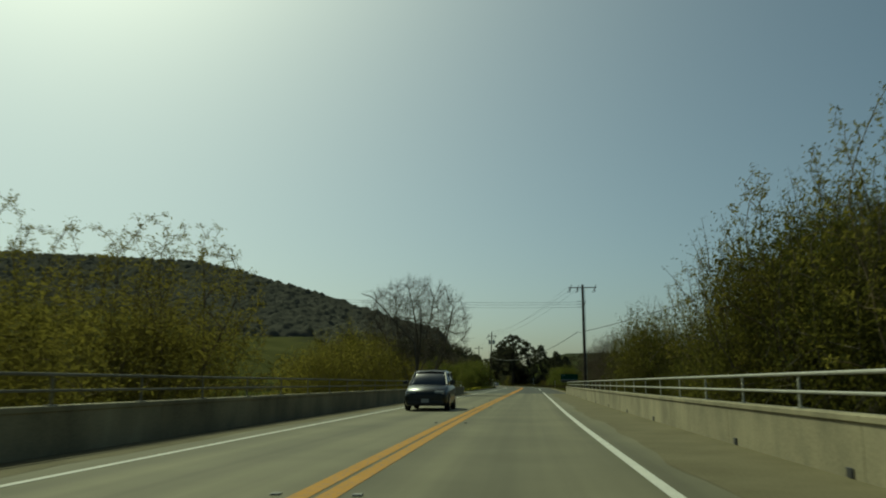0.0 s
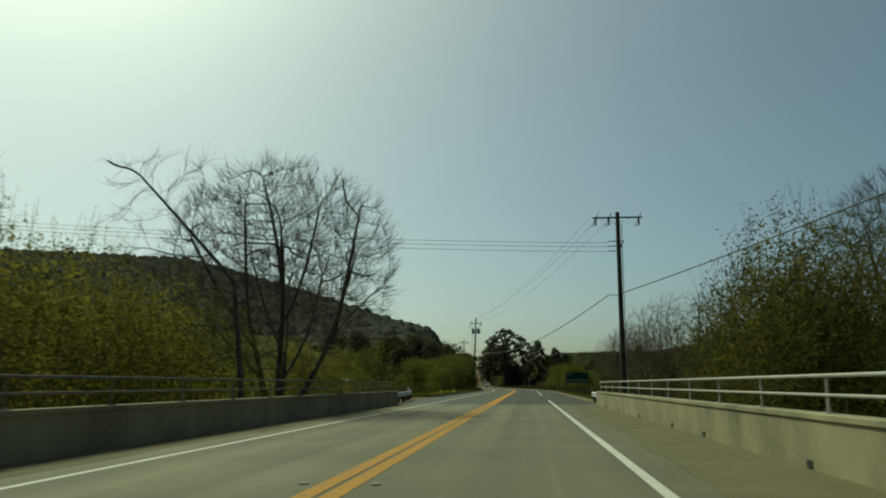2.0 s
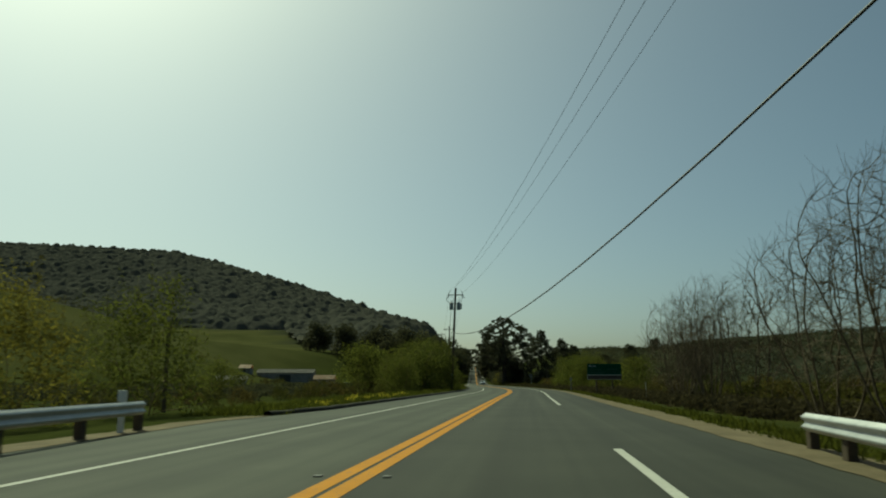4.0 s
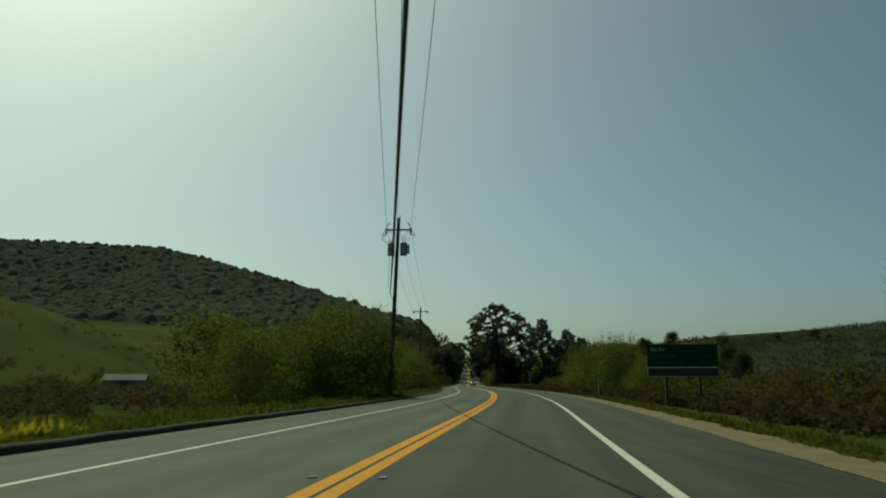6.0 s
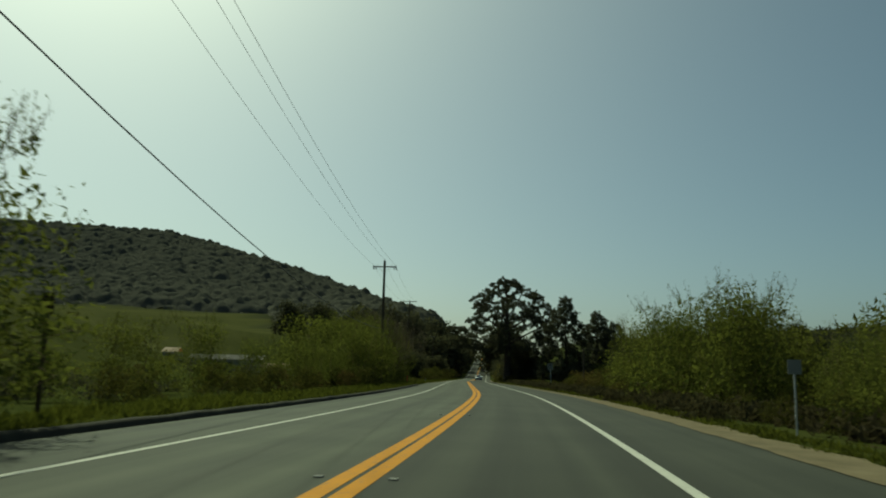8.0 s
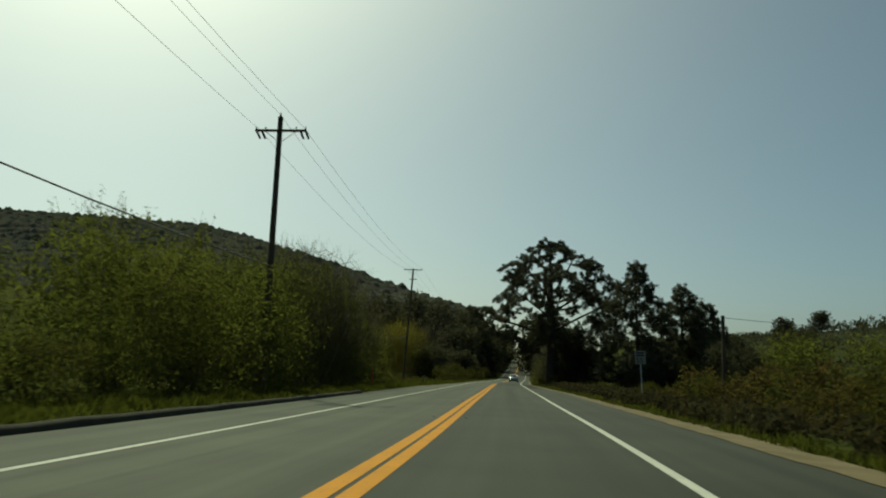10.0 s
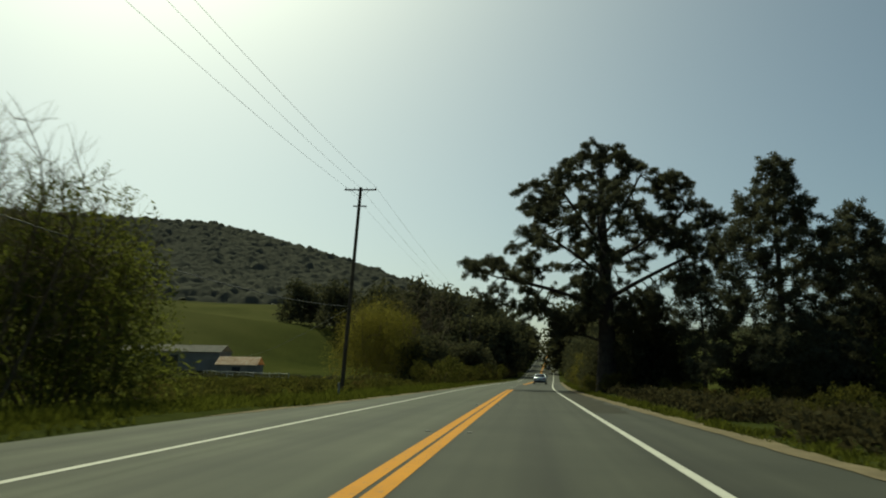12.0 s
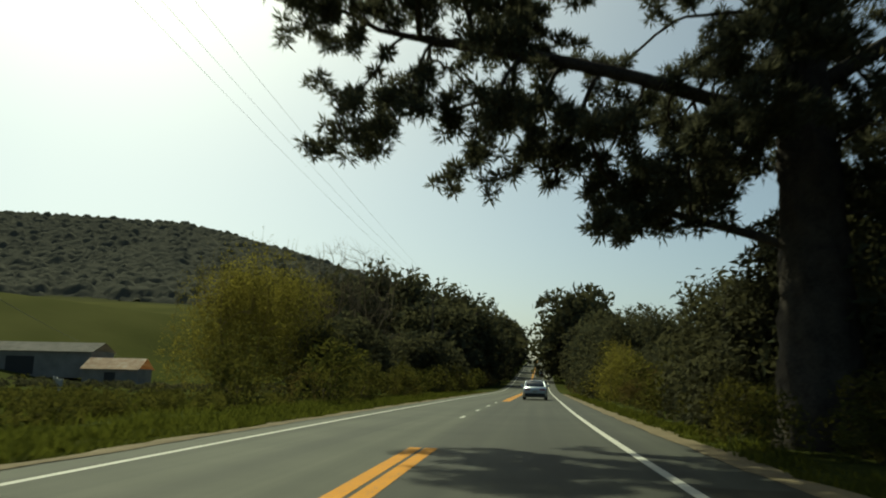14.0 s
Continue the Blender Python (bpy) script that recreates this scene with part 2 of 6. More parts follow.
POLE_WOOD = material("creosoted_wood", ((0.045, 0.035, 0.024), (0.11, 0.085, 0.058)), rough=0.9, scale=2, fine=30, bump=0.5, spec=0.15)
WIRE = plain("wire_sheath", (0.03, 0.03, 0.03), 0.6)
PORCELAIN = plain("brown_porcelain", (0.04, 0.032, 0.028), 0.5, spec=0.3)
CAN = plain("transformer_grey", (0.3, 0.32, 0.31), 0.5)
SIGN_GREEN = plain("sign_green", (0.003, 0.05, 0.024), 0.7, spec=0.1)
SIGN_BROWN = plain("sign_brown", (0.045, 0.03, 0.02), 0.5)
SIGN_WHITE = plain("sign_white", (0.7, 0.7, 0.68), 0.45)
# greyed white: the backlit speed plate's shade is put into the colour
SIGN_DULL = plain("greyed_sign_white", (0.22, 0.215, 0.19), 0.7, spec=0.2)
SIGN_EDGE = plain("sign_border", (0.45, 0.48, 0.45), 0.5)
SIGN_BLACK = plain("sign_black", (0.02, 0.02, 0.02), 0.5)
RED = plain("red_plastic", (0.55, 0.06, 0.03), 0.5)
RUBBER = plain("tyre_rubber", (0.02, 0.02, 0.02), 0.85)
CAR_SILVER = plain("silver_blue_paint", (0.42, 0.48, 0.52), 0.3, 0.5, 0.6, 0.6)
CAR_DARK = plain("charcoal_paint", (0.008, 0.01, 0.009), 0.35, 0.1, 0.4, 0.25)
CAR_GLASS = plain("tinted_car_glass", (0.015, 0.018, 0.02), 0.06, 0.0, 0.8, 0.5)
TRIM_BLACK = plain("black_trim", (0.02, 0.02, 0.02), 0.6)
TAIL = plain("tail_lamp_red", (0.3, 0.015, 0.012), 0.2)
LENS_CLEAR = plain("lamp_lens", (0.35, 0.36, 0.36), 0.1)
PLATE = plain("plate_white", (0.3, 0.3, 0.29), 0.5)
ALLOY = plain("alloy_rim", (0.5, 0.5, 0.5), 0.3, 0.8)
RUST_ROOF = material("rusty_roof_metal", ((0.25, 0.12, 0.05), (0.42, 0.26, 0.14), (0.5, 0.42, 0.32)), rough=0.7, scale=0.8, fine=8, bump=0.2)
BOARDS = material("weathered_boards", ((0.15, 0.14, 0.12), (0.27, 0.25, 0.22)), rough=0.9, scale=0.6, fine=10, bump=0.3)
FENCE_WHITE = material("white_fence_paint", ((0.22, 0.22, 0.2), (0.36, 0.36, 0.33)), rough=0.7, scale=2, fine=20, bump=0.1)

# ---- the road's line and the lie of the land ----
KNOT0, KNOTSTEP = -20.0, 40.0
KNOTS = [-2.02, -2.05, -1.55, -0.98, -0.44, -0.01, -1.37, -4.68, -8.21, -11.56, -14.05]
_K = np.array([2 * KNOTS[0] - KNOTS[1]] + KNOTS + [KNOTS[-1] - 2.28 * i for i in range(1, 12)])


def xc(y):
    """The x of the double yellow line at y."""
    y = np.asarray(y, float)
    u = (y - KNOT0) / KNOTSTEP + 1
    i = np.clip(np.floor(u).astype(int), 1, len(_K) - 3)
    s = u - i
    a, b, c, d = _K[i - 1], _K[i], _K[i + 1], _K[i + 2]
    v = 0.5 * (2 * b + (c - a) * s + (2 * a - 5 * b + 4 * c - d) * s * s + (3 * b - a - 3 * c + d) * s ** 3)
    far = _K[-2] - 0.057 * (y - (KNOT0 + KNOTSTEP * (len(_K) - 3)))
    v = np.where(u > len(_K) - 2, far, v)
    return np.where(u < 1, _K[1] + (y - KNOT0) * (_K[2] - _K[1]) / KNOTSTEP, v)


def smooth(a, b, v):
    t = np.clip((np.asarray(v, float) - a) / (b - a), 0, 1)
    return t * t * (3 - 2 * t)


def zroad(y):
    y = np.asarray(y, float)
    t = np.clip(y - 430, 0, None)
    return np.where(t < 60, t * t / 60 * 0.025, 1.5 + (t - 60) * 0.05) * (t < 320) + (t >= 320) * 14.5


EDGE_L = ([-100, 86, 92, 108, 118, 262, 275, 296, 330, 360, 2000], [-5.6, -5.6, -6.0, -6.9, -6.0, -6.0, -7.4, -5.6, -4.5, -4.5, -4.5])
EDGE_R = ([-100, 86, 92, 120, 280, 300, 330, 2000], [6.2, 6.2, 6.3, 6.2, 6.0, 5.5, 5.0, 5.0])


def edge(table, y):
    return np.interp(y, *table)


RIDGE = np.array([(-1700, 900, 145), (-1010, 1095, 204), (-790, 1204, 199), (-560, 1285, 196), (-470, 1240, 172), (-393, 1242, 134), (-316, 1193, 104),
                  (-257, 1131, 88), (-169, 876, 51), (-111, 788, 38), (-75, 620, 15), (-60, 560, 10)], float)


def hill(x, y, dist=False):
    """Height of the wooded hill beyond the fields; a low stretch of ridge has a narrow flank."""
    x, y = np.asarray(x, float), np.asarray(y, float)
    best, top = np.full(x.shape, 1e9), np.zeros(x.shape)
    for a, b in zip(RIDGE[:-1], RIDGE[1:]):
        d = b - a
        t = np.clip(((x - a[0]) * d[0] + (y - a[1]) * d[1]) / (d[0] ** 2 + d[1] ** 2), 0, 1)
        hr = a[2] + t * d[2]
        s = np.hypot(x - a[0] - t * d[0], y - a[1] - t * d[1]) / (0.3 + 0.7 * np.clip(hr / 170, 0, 1))
        h = (hr - 6) * np.interp(s, [0, 120, 300, 450, 600, 800, 1000], [1, 0.79, 0.43, 0.23, 0.11, 0.025, 0])
        best, top = np.where(h > top, s, best), np.maximum(h, top)
    return (top, best) if dist else top


def knoll(x, y):
    """The nearer green rise."""
    near = 35 * np.exp(-((x + 212) ** 2 / (2 * 88 ** 2) + (y - 340) ** 2 / (2 * 98 ** 2)))
    return near + 10 * np.exp(-((x + 190) ** 2 / (2 * 78 ** 2) + (y - 525) ** 2 / (2 * 80 ** 2))) * smooth(450, 510, y)


def wobble(x, y, s):
    return np.sin(x * s + 1.3 * np.sin(y * s * 0.7)) * np.cos(y * s * 0.9 + 0.8 * np.sin(x * s * 1.1 + 2))


def gz(off, y):
    """Height of the ground off metres from the yellow line."""
    off, y = np.asarray(off, float), np.asarray(y, float)
    x = xc(y) + off
    a = np.abs(off)
    z = zroad(y) - 0.07 + 0 * off
    z = z + np.where(off < 0, 0.16 * smooth(6.05, 6.4, a) * smooth(108, 118, y) * (1 - smooth(285, 310, y)), 0)
    z = z - 0.35 * smooth(8, 14, a) * smooth(40, 140, y)
    gully = (1 - smooth(80, 104, y)) * smooth(-140, -60, y)
    z = z - 3.2 * gully * smooth(6.6, 10.5, a) * (1 - smooth(45, 80, a))
    near = smooth(470, 600, y)
    far = smooth(0, 1, (a - 70 + 50 * near) / (90 - 42 * near))
    z = z + (hill(x, y) + knoll(x, y)) * far * (off < 0)
    z = z + np.maximum(25 * smooth(60, 230, off), 15 * smooth(30, 78, off) * smooth(250, 420, y)) + 1.2 * wobble(x, y, 0.03) * smooth(60, 200, a) + 0.12 * wobble(x, y, 0.31) * smooth(8, 14, a)
    return z


def W(off, y, up=0.0):
    return Vector((float(xc(y)) + off, y, float(gz(off, y)) + up))


def mesh_np(name, V, F, mats=(), smooth_shade=False, uv=None):
    """A mesh from arrays: all faces have the same number of corners."""
    V, F = np.asarray(V, np.float32), np.asarray(F, np.int32)
    n, k = F.shape
    me = bpy.data.meshes.new(name)
    me.vertices.add(len(V))
    me.vertices.foreach_set("co", V.ravel())
    me.loops.add(n * k)
    me.loops.foreach_set("vertex_index", F.ravel())
    me.polygons.add(n)
    me.polygons.foreach_set("loop_start", np.arange(n, dtype=np.int32) * k)
    if smooth_shade:
        me.polygons.foreach_set("use_smooth", np.ones(n, bool))
    for m in mats:
        me.materials.append(m)
    if uv is not None:
        me.uv_layers.new(name="UVMap").data.foreach_set("uv", np.asarray(uv, np.float32)[F.ravel()].ravel())
    me.update(calc_edges=True)
    me.validate()
    return me


def grid_faces(r, c):
    i = np.arange(r - 1)[:, None] * c + np.arange(c - 1)[None]
    return np.stack([i, i + 1, i + c + 1, i + c], -1).reshape(-1, 4)


def sheet(name, ys, offs_fn, z_fn, mat, label, category, kind="structure"):
    """A strip along the road; offs_fn gives the same number of offsets at each y."""
    ys = np.asarray(ys, float)
    O = np.array([offs_fn(y) for y in ys])
    Y = np.repeat(ys[:, None], O.shape[1], 1)
    X = xc(Y) + O
    V = np.stack([X, Y, z_fn(O, Y)], -1).reshape(-1, 3)
    ob = new(name, mesh_np(name, V, grid_faces(*O.shape), (mat,), True, np.stack([O, Y], -1).reshape(-1, 2)))
    return tagged(ob, label, category, kind=kind)


def part(name, bm, mat, parent=None, label=""):
    """A bmesh as one mesh object, under its thing."""
    me = bpy.data.meshes.new(name)
    bm.to_mesh(me)
    bm.free()
    me.materials.append(mat)
    return attach(name, me, parent, label)


def attach(name, me, parent=None, label=""):
    ob = new(name, me)
    if parent is not None:
        ob.parent = parent
    return tagged(ob, label)


def thing(name, m, label, category, group=""):
    ob = new(name)
    ob.matrix_basis = m
    return tagged(ob, label, category, group)


def box(bm, lo, hi, bevel=0.0, m=None):
    """A box from corner to corner, bevelled, into bm."""
    lo, hi = Vector(lo), Vector(hi)
    r = bmesh.ops.create_cube(bm, size=1)
    vs = r["verts"]
    for v in vs:
        v.co = Vector(((lo.x + hi.x) / 2 + v.co.x * (hi.x - lo.x), (lo.y + hi.y) / 2 + v.co.y * (hi.y - lo.y), (lo.z + hi.z) / 2 + v.co.z * (hi.z - lo.z)))
        if m is not None:
            v.co = m @ v.co
    if bevel:
        es = {e for v in vs for e in v.link_edges}
        bmesh.ops.bevel(bm, geom=list(es), offset=bevel, segments=2, affect="EDGES", profile=0.6)
    return bm


def rod(bm, a, b, r0, r1=None, n=10):
    """A round bar from a to b into bm."""
    a, b = Vector(a), Vector(b)
    d = b - a
    m = Matrix.Translation((a + b) / 2) @ d.to_track_quat("Z", "Y").to_matrix().to_4x4()
    bmesh.ops.create_cone(bm, cap_ends=True, segments=n, radius1=r0, radius2=r0 if r1 is None else r1, depth=d.length, matrix=m)
    return bm


def tubes(lines, sides=5):
    """Vertices and quads of tapering tubes along polylines (points, radii)."""
    Vs, Fs, base = [], [], 0
    ang = np.linspace(0, 2 * np.pi, sides, endpoint=False)
    for P, R in lines:
        P, R = np.asarray(P, float), np.asarray(R, float)
        T = np.gradient(P, axis=0)
        T /= np.linalg.norm(T, axis=1)[:, None] + 1e-9
        ref = np.array([0.31, 0.95, 0.05]) if abs(T[0] @ np.array([0.31, 0.95, 0.05])) < 0.9 else np.array([1.0, 0, 0])
        A = np.cross(T, ref)
        A /= np.linalg.norm(A, axis=1)[:, None] + 1e-9
        B = np.cross(T, A)
        ring = P[:, None] + R[:, None, None] * (np.cos(ang)[None, :, None] * A[:, None] + np.sin(ang)[None, :, None] * B[:, None])
        n = len(P)
        Vs.append(ring.reshape(-1, 3))
        i = np.arange(n - 1)[:, None] * sides + np.arange(sides)[None]
        j = np.arange(n - 1)[:, None] * sides + (np.arange(sides)[None] + 1) % sides
        Fs.append(np.stack([i, j, j + sides, i + sides], -1).reshape(-1, 4) + base)
        base += n * sides
    return np.concatenate(Vs), np.concatenate(Fs)


# ---- ground, road, bridge ----
_oc = np.concatenate([-np.array([2600, 2000, 1600, 1300, 1100, 950, 820, 720, 640, 570, 510, 460, 410, 360, 320, 280, 240, 200, 170, 145, 120, 100, 85, 70, 58, 48, 40, 33, 27, 22, 18, 15, 13, 11.5, 10.2, 9.2, 8.2, 7.4, 6.8, 6.4, 6.05, 5.0]),
                      [0, 4.5, 5.5, 6.3, 6.9, 7.6, 8.6, 9.8, 11.2, 13, 15, 18, 22, 27, 33, 40, 50, 62, 78, 95, 120, 150, 190, 240, 300, 400, 600, 1000, 1600, 2600]])
_yr = np.concatenate([[-700, -400, -250, -160], np.arange(-110, 460, 5.0), np.arange(465, 800, 20.0), np.arange(830, 1900, 45.0), [2000, 2200, 2500, 3000, 3800]])
ground = sheet("ground", _yr, lambda y: _oc, gz, SOIL, "rough green and brown grassy ground with fields and a hill", "ground")
_O, _Y = np.meshgrid(_oc, _yr)
_h, _s = hill(xc(_Y) + _O, _Y, True)
_wood = (1 - smooth(430, 480, _s + 25 * wobble(_O, _Y, 0.02))) * smooth(8, 12, _h) * smooth(560, 600, _Y)
_past = smooth(70, 130, -_O)
_cov = np.stack([_past, np.maximum(_wood * _past, smooth(40, 80, _O)), 0 * _O, 0 * _O + 1], -1).reshape(-1, 4)
ground.data.color_attributes.new("cover", "FLOAT_COLOR", "POINT").data.foreach_set("color", _cov.astype(np.float32).ravel())


def zr(o, y):
    return zroad(y) + 0.0 * o


_n = 9
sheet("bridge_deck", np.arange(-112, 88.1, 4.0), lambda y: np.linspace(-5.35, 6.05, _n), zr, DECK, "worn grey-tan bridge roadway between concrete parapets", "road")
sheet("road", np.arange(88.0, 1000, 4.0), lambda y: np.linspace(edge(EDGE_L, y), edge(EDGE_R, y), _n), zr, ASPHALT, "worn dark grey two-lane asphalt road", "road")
_b = bmesh.new()
box(_b, (-5.7 - 2.0, -110, -0.9), (6.4 - 2.0, 20, -0.085), 0.02)
box(_b, (-5.7 - 1.45, 20, -0.9), (6.4 - 1.55, 88, -0.085), 0.02)
tagged(part("bridge_slab", _b, CONCRETE), "grey concrete slab under the bridge roadway", "bridge", kind="structure")



def ragged(y, k):
    return 0.14 * math.sin(y * 0.9 + k) + 0.1 * math.sin(y * 2.3 + 2 * k) + 0.06 * math.sin(y * 5.1 + 3 * k)


def shoulder(name, y0, y1, side, w, k, label):
    e = EDGE_R if side > 0 else EDGE_L
    def offs(y):
        a = edge(e, y) - side * 0.15 + 0.22 * ragged(y, k) * side
        b = edge(e, y) + side * (w * (1 - 0.55 * float(smooth(200, 290, y))) + ragged(y, k + 1) * 0.7)
        return np.linspace(a, b, 5)
    def zz(o, y):
        far = np.abs(o) - np.abs(np.interp(y, *e))
        return zroad(y) + 0.012 - 0.03 * np.clip(far, 0, 2)
    return sheet(name, np.arange(y0, y1, 0.7), offs, zz, DIRT, label, "shoulder")


shoulder("dirt_shoulder_east", 90, 420, 1, 1.0, 0.3, "pale tan gravel shoulder beside the asphalt")
shoulder("dirt_shoulder_west", 284, 420, -1, 0.6, 1.7, "thin strip of tan gravel beside the asphalt")
shoulder("dirt_shoulder_guard", 88, 112, -1, 0.9, 4.7, "patch of gravel under the guard rail")


def stripe(name, y0, y1, off, w, mat, label, step=3.0, lift=0.005):
    ys = np.arange(y0, y1 + 0.01, step)
    return sheet(name, ys, lambda y: [off - w / 2, off + w / 2], lambda o, y: zroad(y) + lift, mat, label, "road marking")


for _o in (-0.14, 0.14):
    stripe("yellow_line", -110, 88.0, _o, 0.215, OLD_YELLOW, "dusty worn yellow centre line on the bridge")
    stripe("yellow_line", 88.0, 335.2, _o, 0.215, YELLOW, "worn solid yellow centre line")
    stripe("yellow_line", 372, 900, _o, 0.215, YELLOW, "worn solid yellow centre line", 4.0)
stripe("white_edge_line_east", -110, 100.0, 3.6, 0.15, WHITE_PAINT, "solid white edge line")
stripe("white_edge_line_east", 125.5, 1000, 3.6, 0.15, WHITE_PAINT, "solid white edge line")
stripe("white_edge_line_west", -110, 1000, -3.6, 0.13, WHITE_PAINT, "solid white edge line")
for _y in (346, 353, 360, 367):
    stripe("white_dash", _y, _y + 1.6, -0.4, 0.12, WHITE_PAINT, "short white dash across the junction", 0.8)

# dust that has gathered along the foot of both parapets
for _s, _a, _b2, _k in ((1, 3.9, 5.93, 1.1), (-1, 3.85, 5.22, 2.6)):
    sheet("dusty_shoulder_" + ("east" if _s > 0 else "west"), np.arange(-110, 87.9, 0.9), lambda y: [_s * (_a + 0.35 + 0.6 * ragged(y * 0.35, _k)), _s * (_a + _b2) / 2, _s * _b2], lambda o, y: zroad(y) + 0.004, DUST, "tan road dust on the bridge shoulder", "shoulder")

# a dark sealed crack and a patch of older asphalt
sheet("asphalt_patch", np.arange(296, 331, 1.0), lambda y: [3.75 + 0.1 * ragged(y, 2), 4.4 + 0.5 * ragged(y, 5), 5.0 + ragged(y, 7)], lambda o, y: zroad(y) + 0.004, BERM, "dark broken asphalt at the road edge", "road patch")

# parapets
def parapet(name, off, side, label):
    """A concrete wall along the bridge, with its top a little wider, cast in lengths."""
    th = thing(name, pose(0, 0, 0), label, "parapet")
    th["kind"] = "structure"
    prof = [(0, -0.9), (0, 0.66), (-0.03, 0.68), (-0.03, 0.745), (-0.01, 0.76), (0.29, 0.76), (0.31, 0.745), (0.31, 0.68), (0.28, 0.66), (0.28, -0.9)]
    y = -110.4
    while y < 87:
        y1 = min(y + 6.0, 87.6)
        ys = np.linspace(y + 0.008, y1 - 0.008, 4)
        V = np.array([[float(xc(v)) + off + side * p, v, z] for v in ys for p, z in prof])
        n = len(prof)
        F = [(i * n + k, i * n + (k + 1) % n, (i + 1) * n + (k + 1) % n, (i + 1) * n + k) for i in range(3) for k in range(n)]
        me = bpy.data.meshes.new("wall_length")
        me.from_pydata([tuple(v) for v in V], [], [tuple(f) for f in F] + [tuple(range(n)), tuple(range(4 * n - 1, 3 * n - 1, -1))])
        me.materials.append(CONCRETE)
        attach("wall_length", me, th)
        y = y1
    return th


def bridge_rail(name, off, paint, label):
    th = thing(name, pose(0, 0, 0), label, "railing")
    ys = np.arange(-110, 87.6, 1.5)
    for z, w, h in ((1.25, 0.03, 0.026), (0.995, 0.024, 0.022)):
        sec = [(-w, -h), (w, -h), (w, h * 0.7), (w * 0.6, h), (-w * 0.6, h), (-w, h * 0.7)]
        V = [[float(xc(y)) + off + a, y, z + b] for y in ys for a, b in sec]
        n = len(sec)
        F = [(i * n + k, i * n + (k + 1) % n, (i + 1) * n + (k + 1) % n, (i + 1) * n + k) for i in range(len(ys) - 1) for k in range(n)]
        attach("rail", mesh_np("rail", V, F, (paint,)), th)
    b = bmesh.new()
    box(b, (-0.016, -0.02, 0), (0.016, 0.02, 0.47), 0.005)
    box(b, (-0.07, -0.08, 0), (0.07, 0.08, 0.02), 0.004)
    post = part("post", b, paint, th)
    y0 = 86.2
    post.matrix_basis = pose(float(xc(y0)) + off, y0, 0.757)
    for i in range(1, 60):
        y = y0 - i * 2.97
        p = attach("post", post.data, th)
        p.matrix_basis = pose(float(xc(y)) + off, y, 0.757)
    return th


parapet("bridge_parapet_east", 5.95, 1, "stained pale concrete bridge parapet")
parapet("bridge_parapet_west", -5.25, -1, "shaded concrete bridge parapet")
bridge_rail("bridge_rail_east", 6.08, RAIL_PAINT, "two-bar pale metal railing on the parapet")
bridge_rail("bridge_rail_west", -5.38, DULL_RAIL, "two-bar dull dark metal railing on the parapet")

# asphalt berm (kerb) on the far side
_yb = np.arange(112, 262, 1.5)
_prof = [(0.0, -0.05), (0.03, 0.1), (0.08, 0.14), (0.18, 0.15), (0.26, 0.12), (0.3, -0.05)]
_V = [[float(xc(y)) + float(edge(EDGE_L, y)) + 0.1 - a, y, z + 0.015 * math.sin(y * 1.7)] for y in _yb for a, z in _prof]
_F = [(i * 6 + k, i * 6 + k + 1, i * 6 + 7 + k, i * 6 + 6 + k) for i in range(len(_yb) - 1) for k in range(5)]
tagged(new("kerb", mesh_np("kerb", _V, _F, (BERM,), True)), "low dark asphalt berm along the road edge", "kerb", kind="structure")

# ---- plants ----
def unit(v):
    return v / (np.linalg.norm(v) + 1e-9)


def leaves(rs, C, size, slim, flop=1.0):
    """One leaf blade (a kite of four corners) at each centre C."""
    C = np.asarray(C)
    n = len(C)
    A = rs.normal(0, 1, (n, 3)) * np.array([1, 1, flop])
    A /= np.linalg.norm(A, axis=1)[:, None]
    B = np.cross(A, rs.normal(0, 1, (n, 3)))
    B /= np.linalg.norm(B, axis=1)[:, None] + 1e-9
    s = size * rs.uniform(0.6, 1.4, (n, 1))
    V = np.stack([C - A * s * 0.5 - B * s * slim * 0.4, C + B * s * slim * 0.5, C + A * s * 0.55], 1).reshape(-1, 3)
    return V, np.arange(3 * n).reshape(-1, 3)


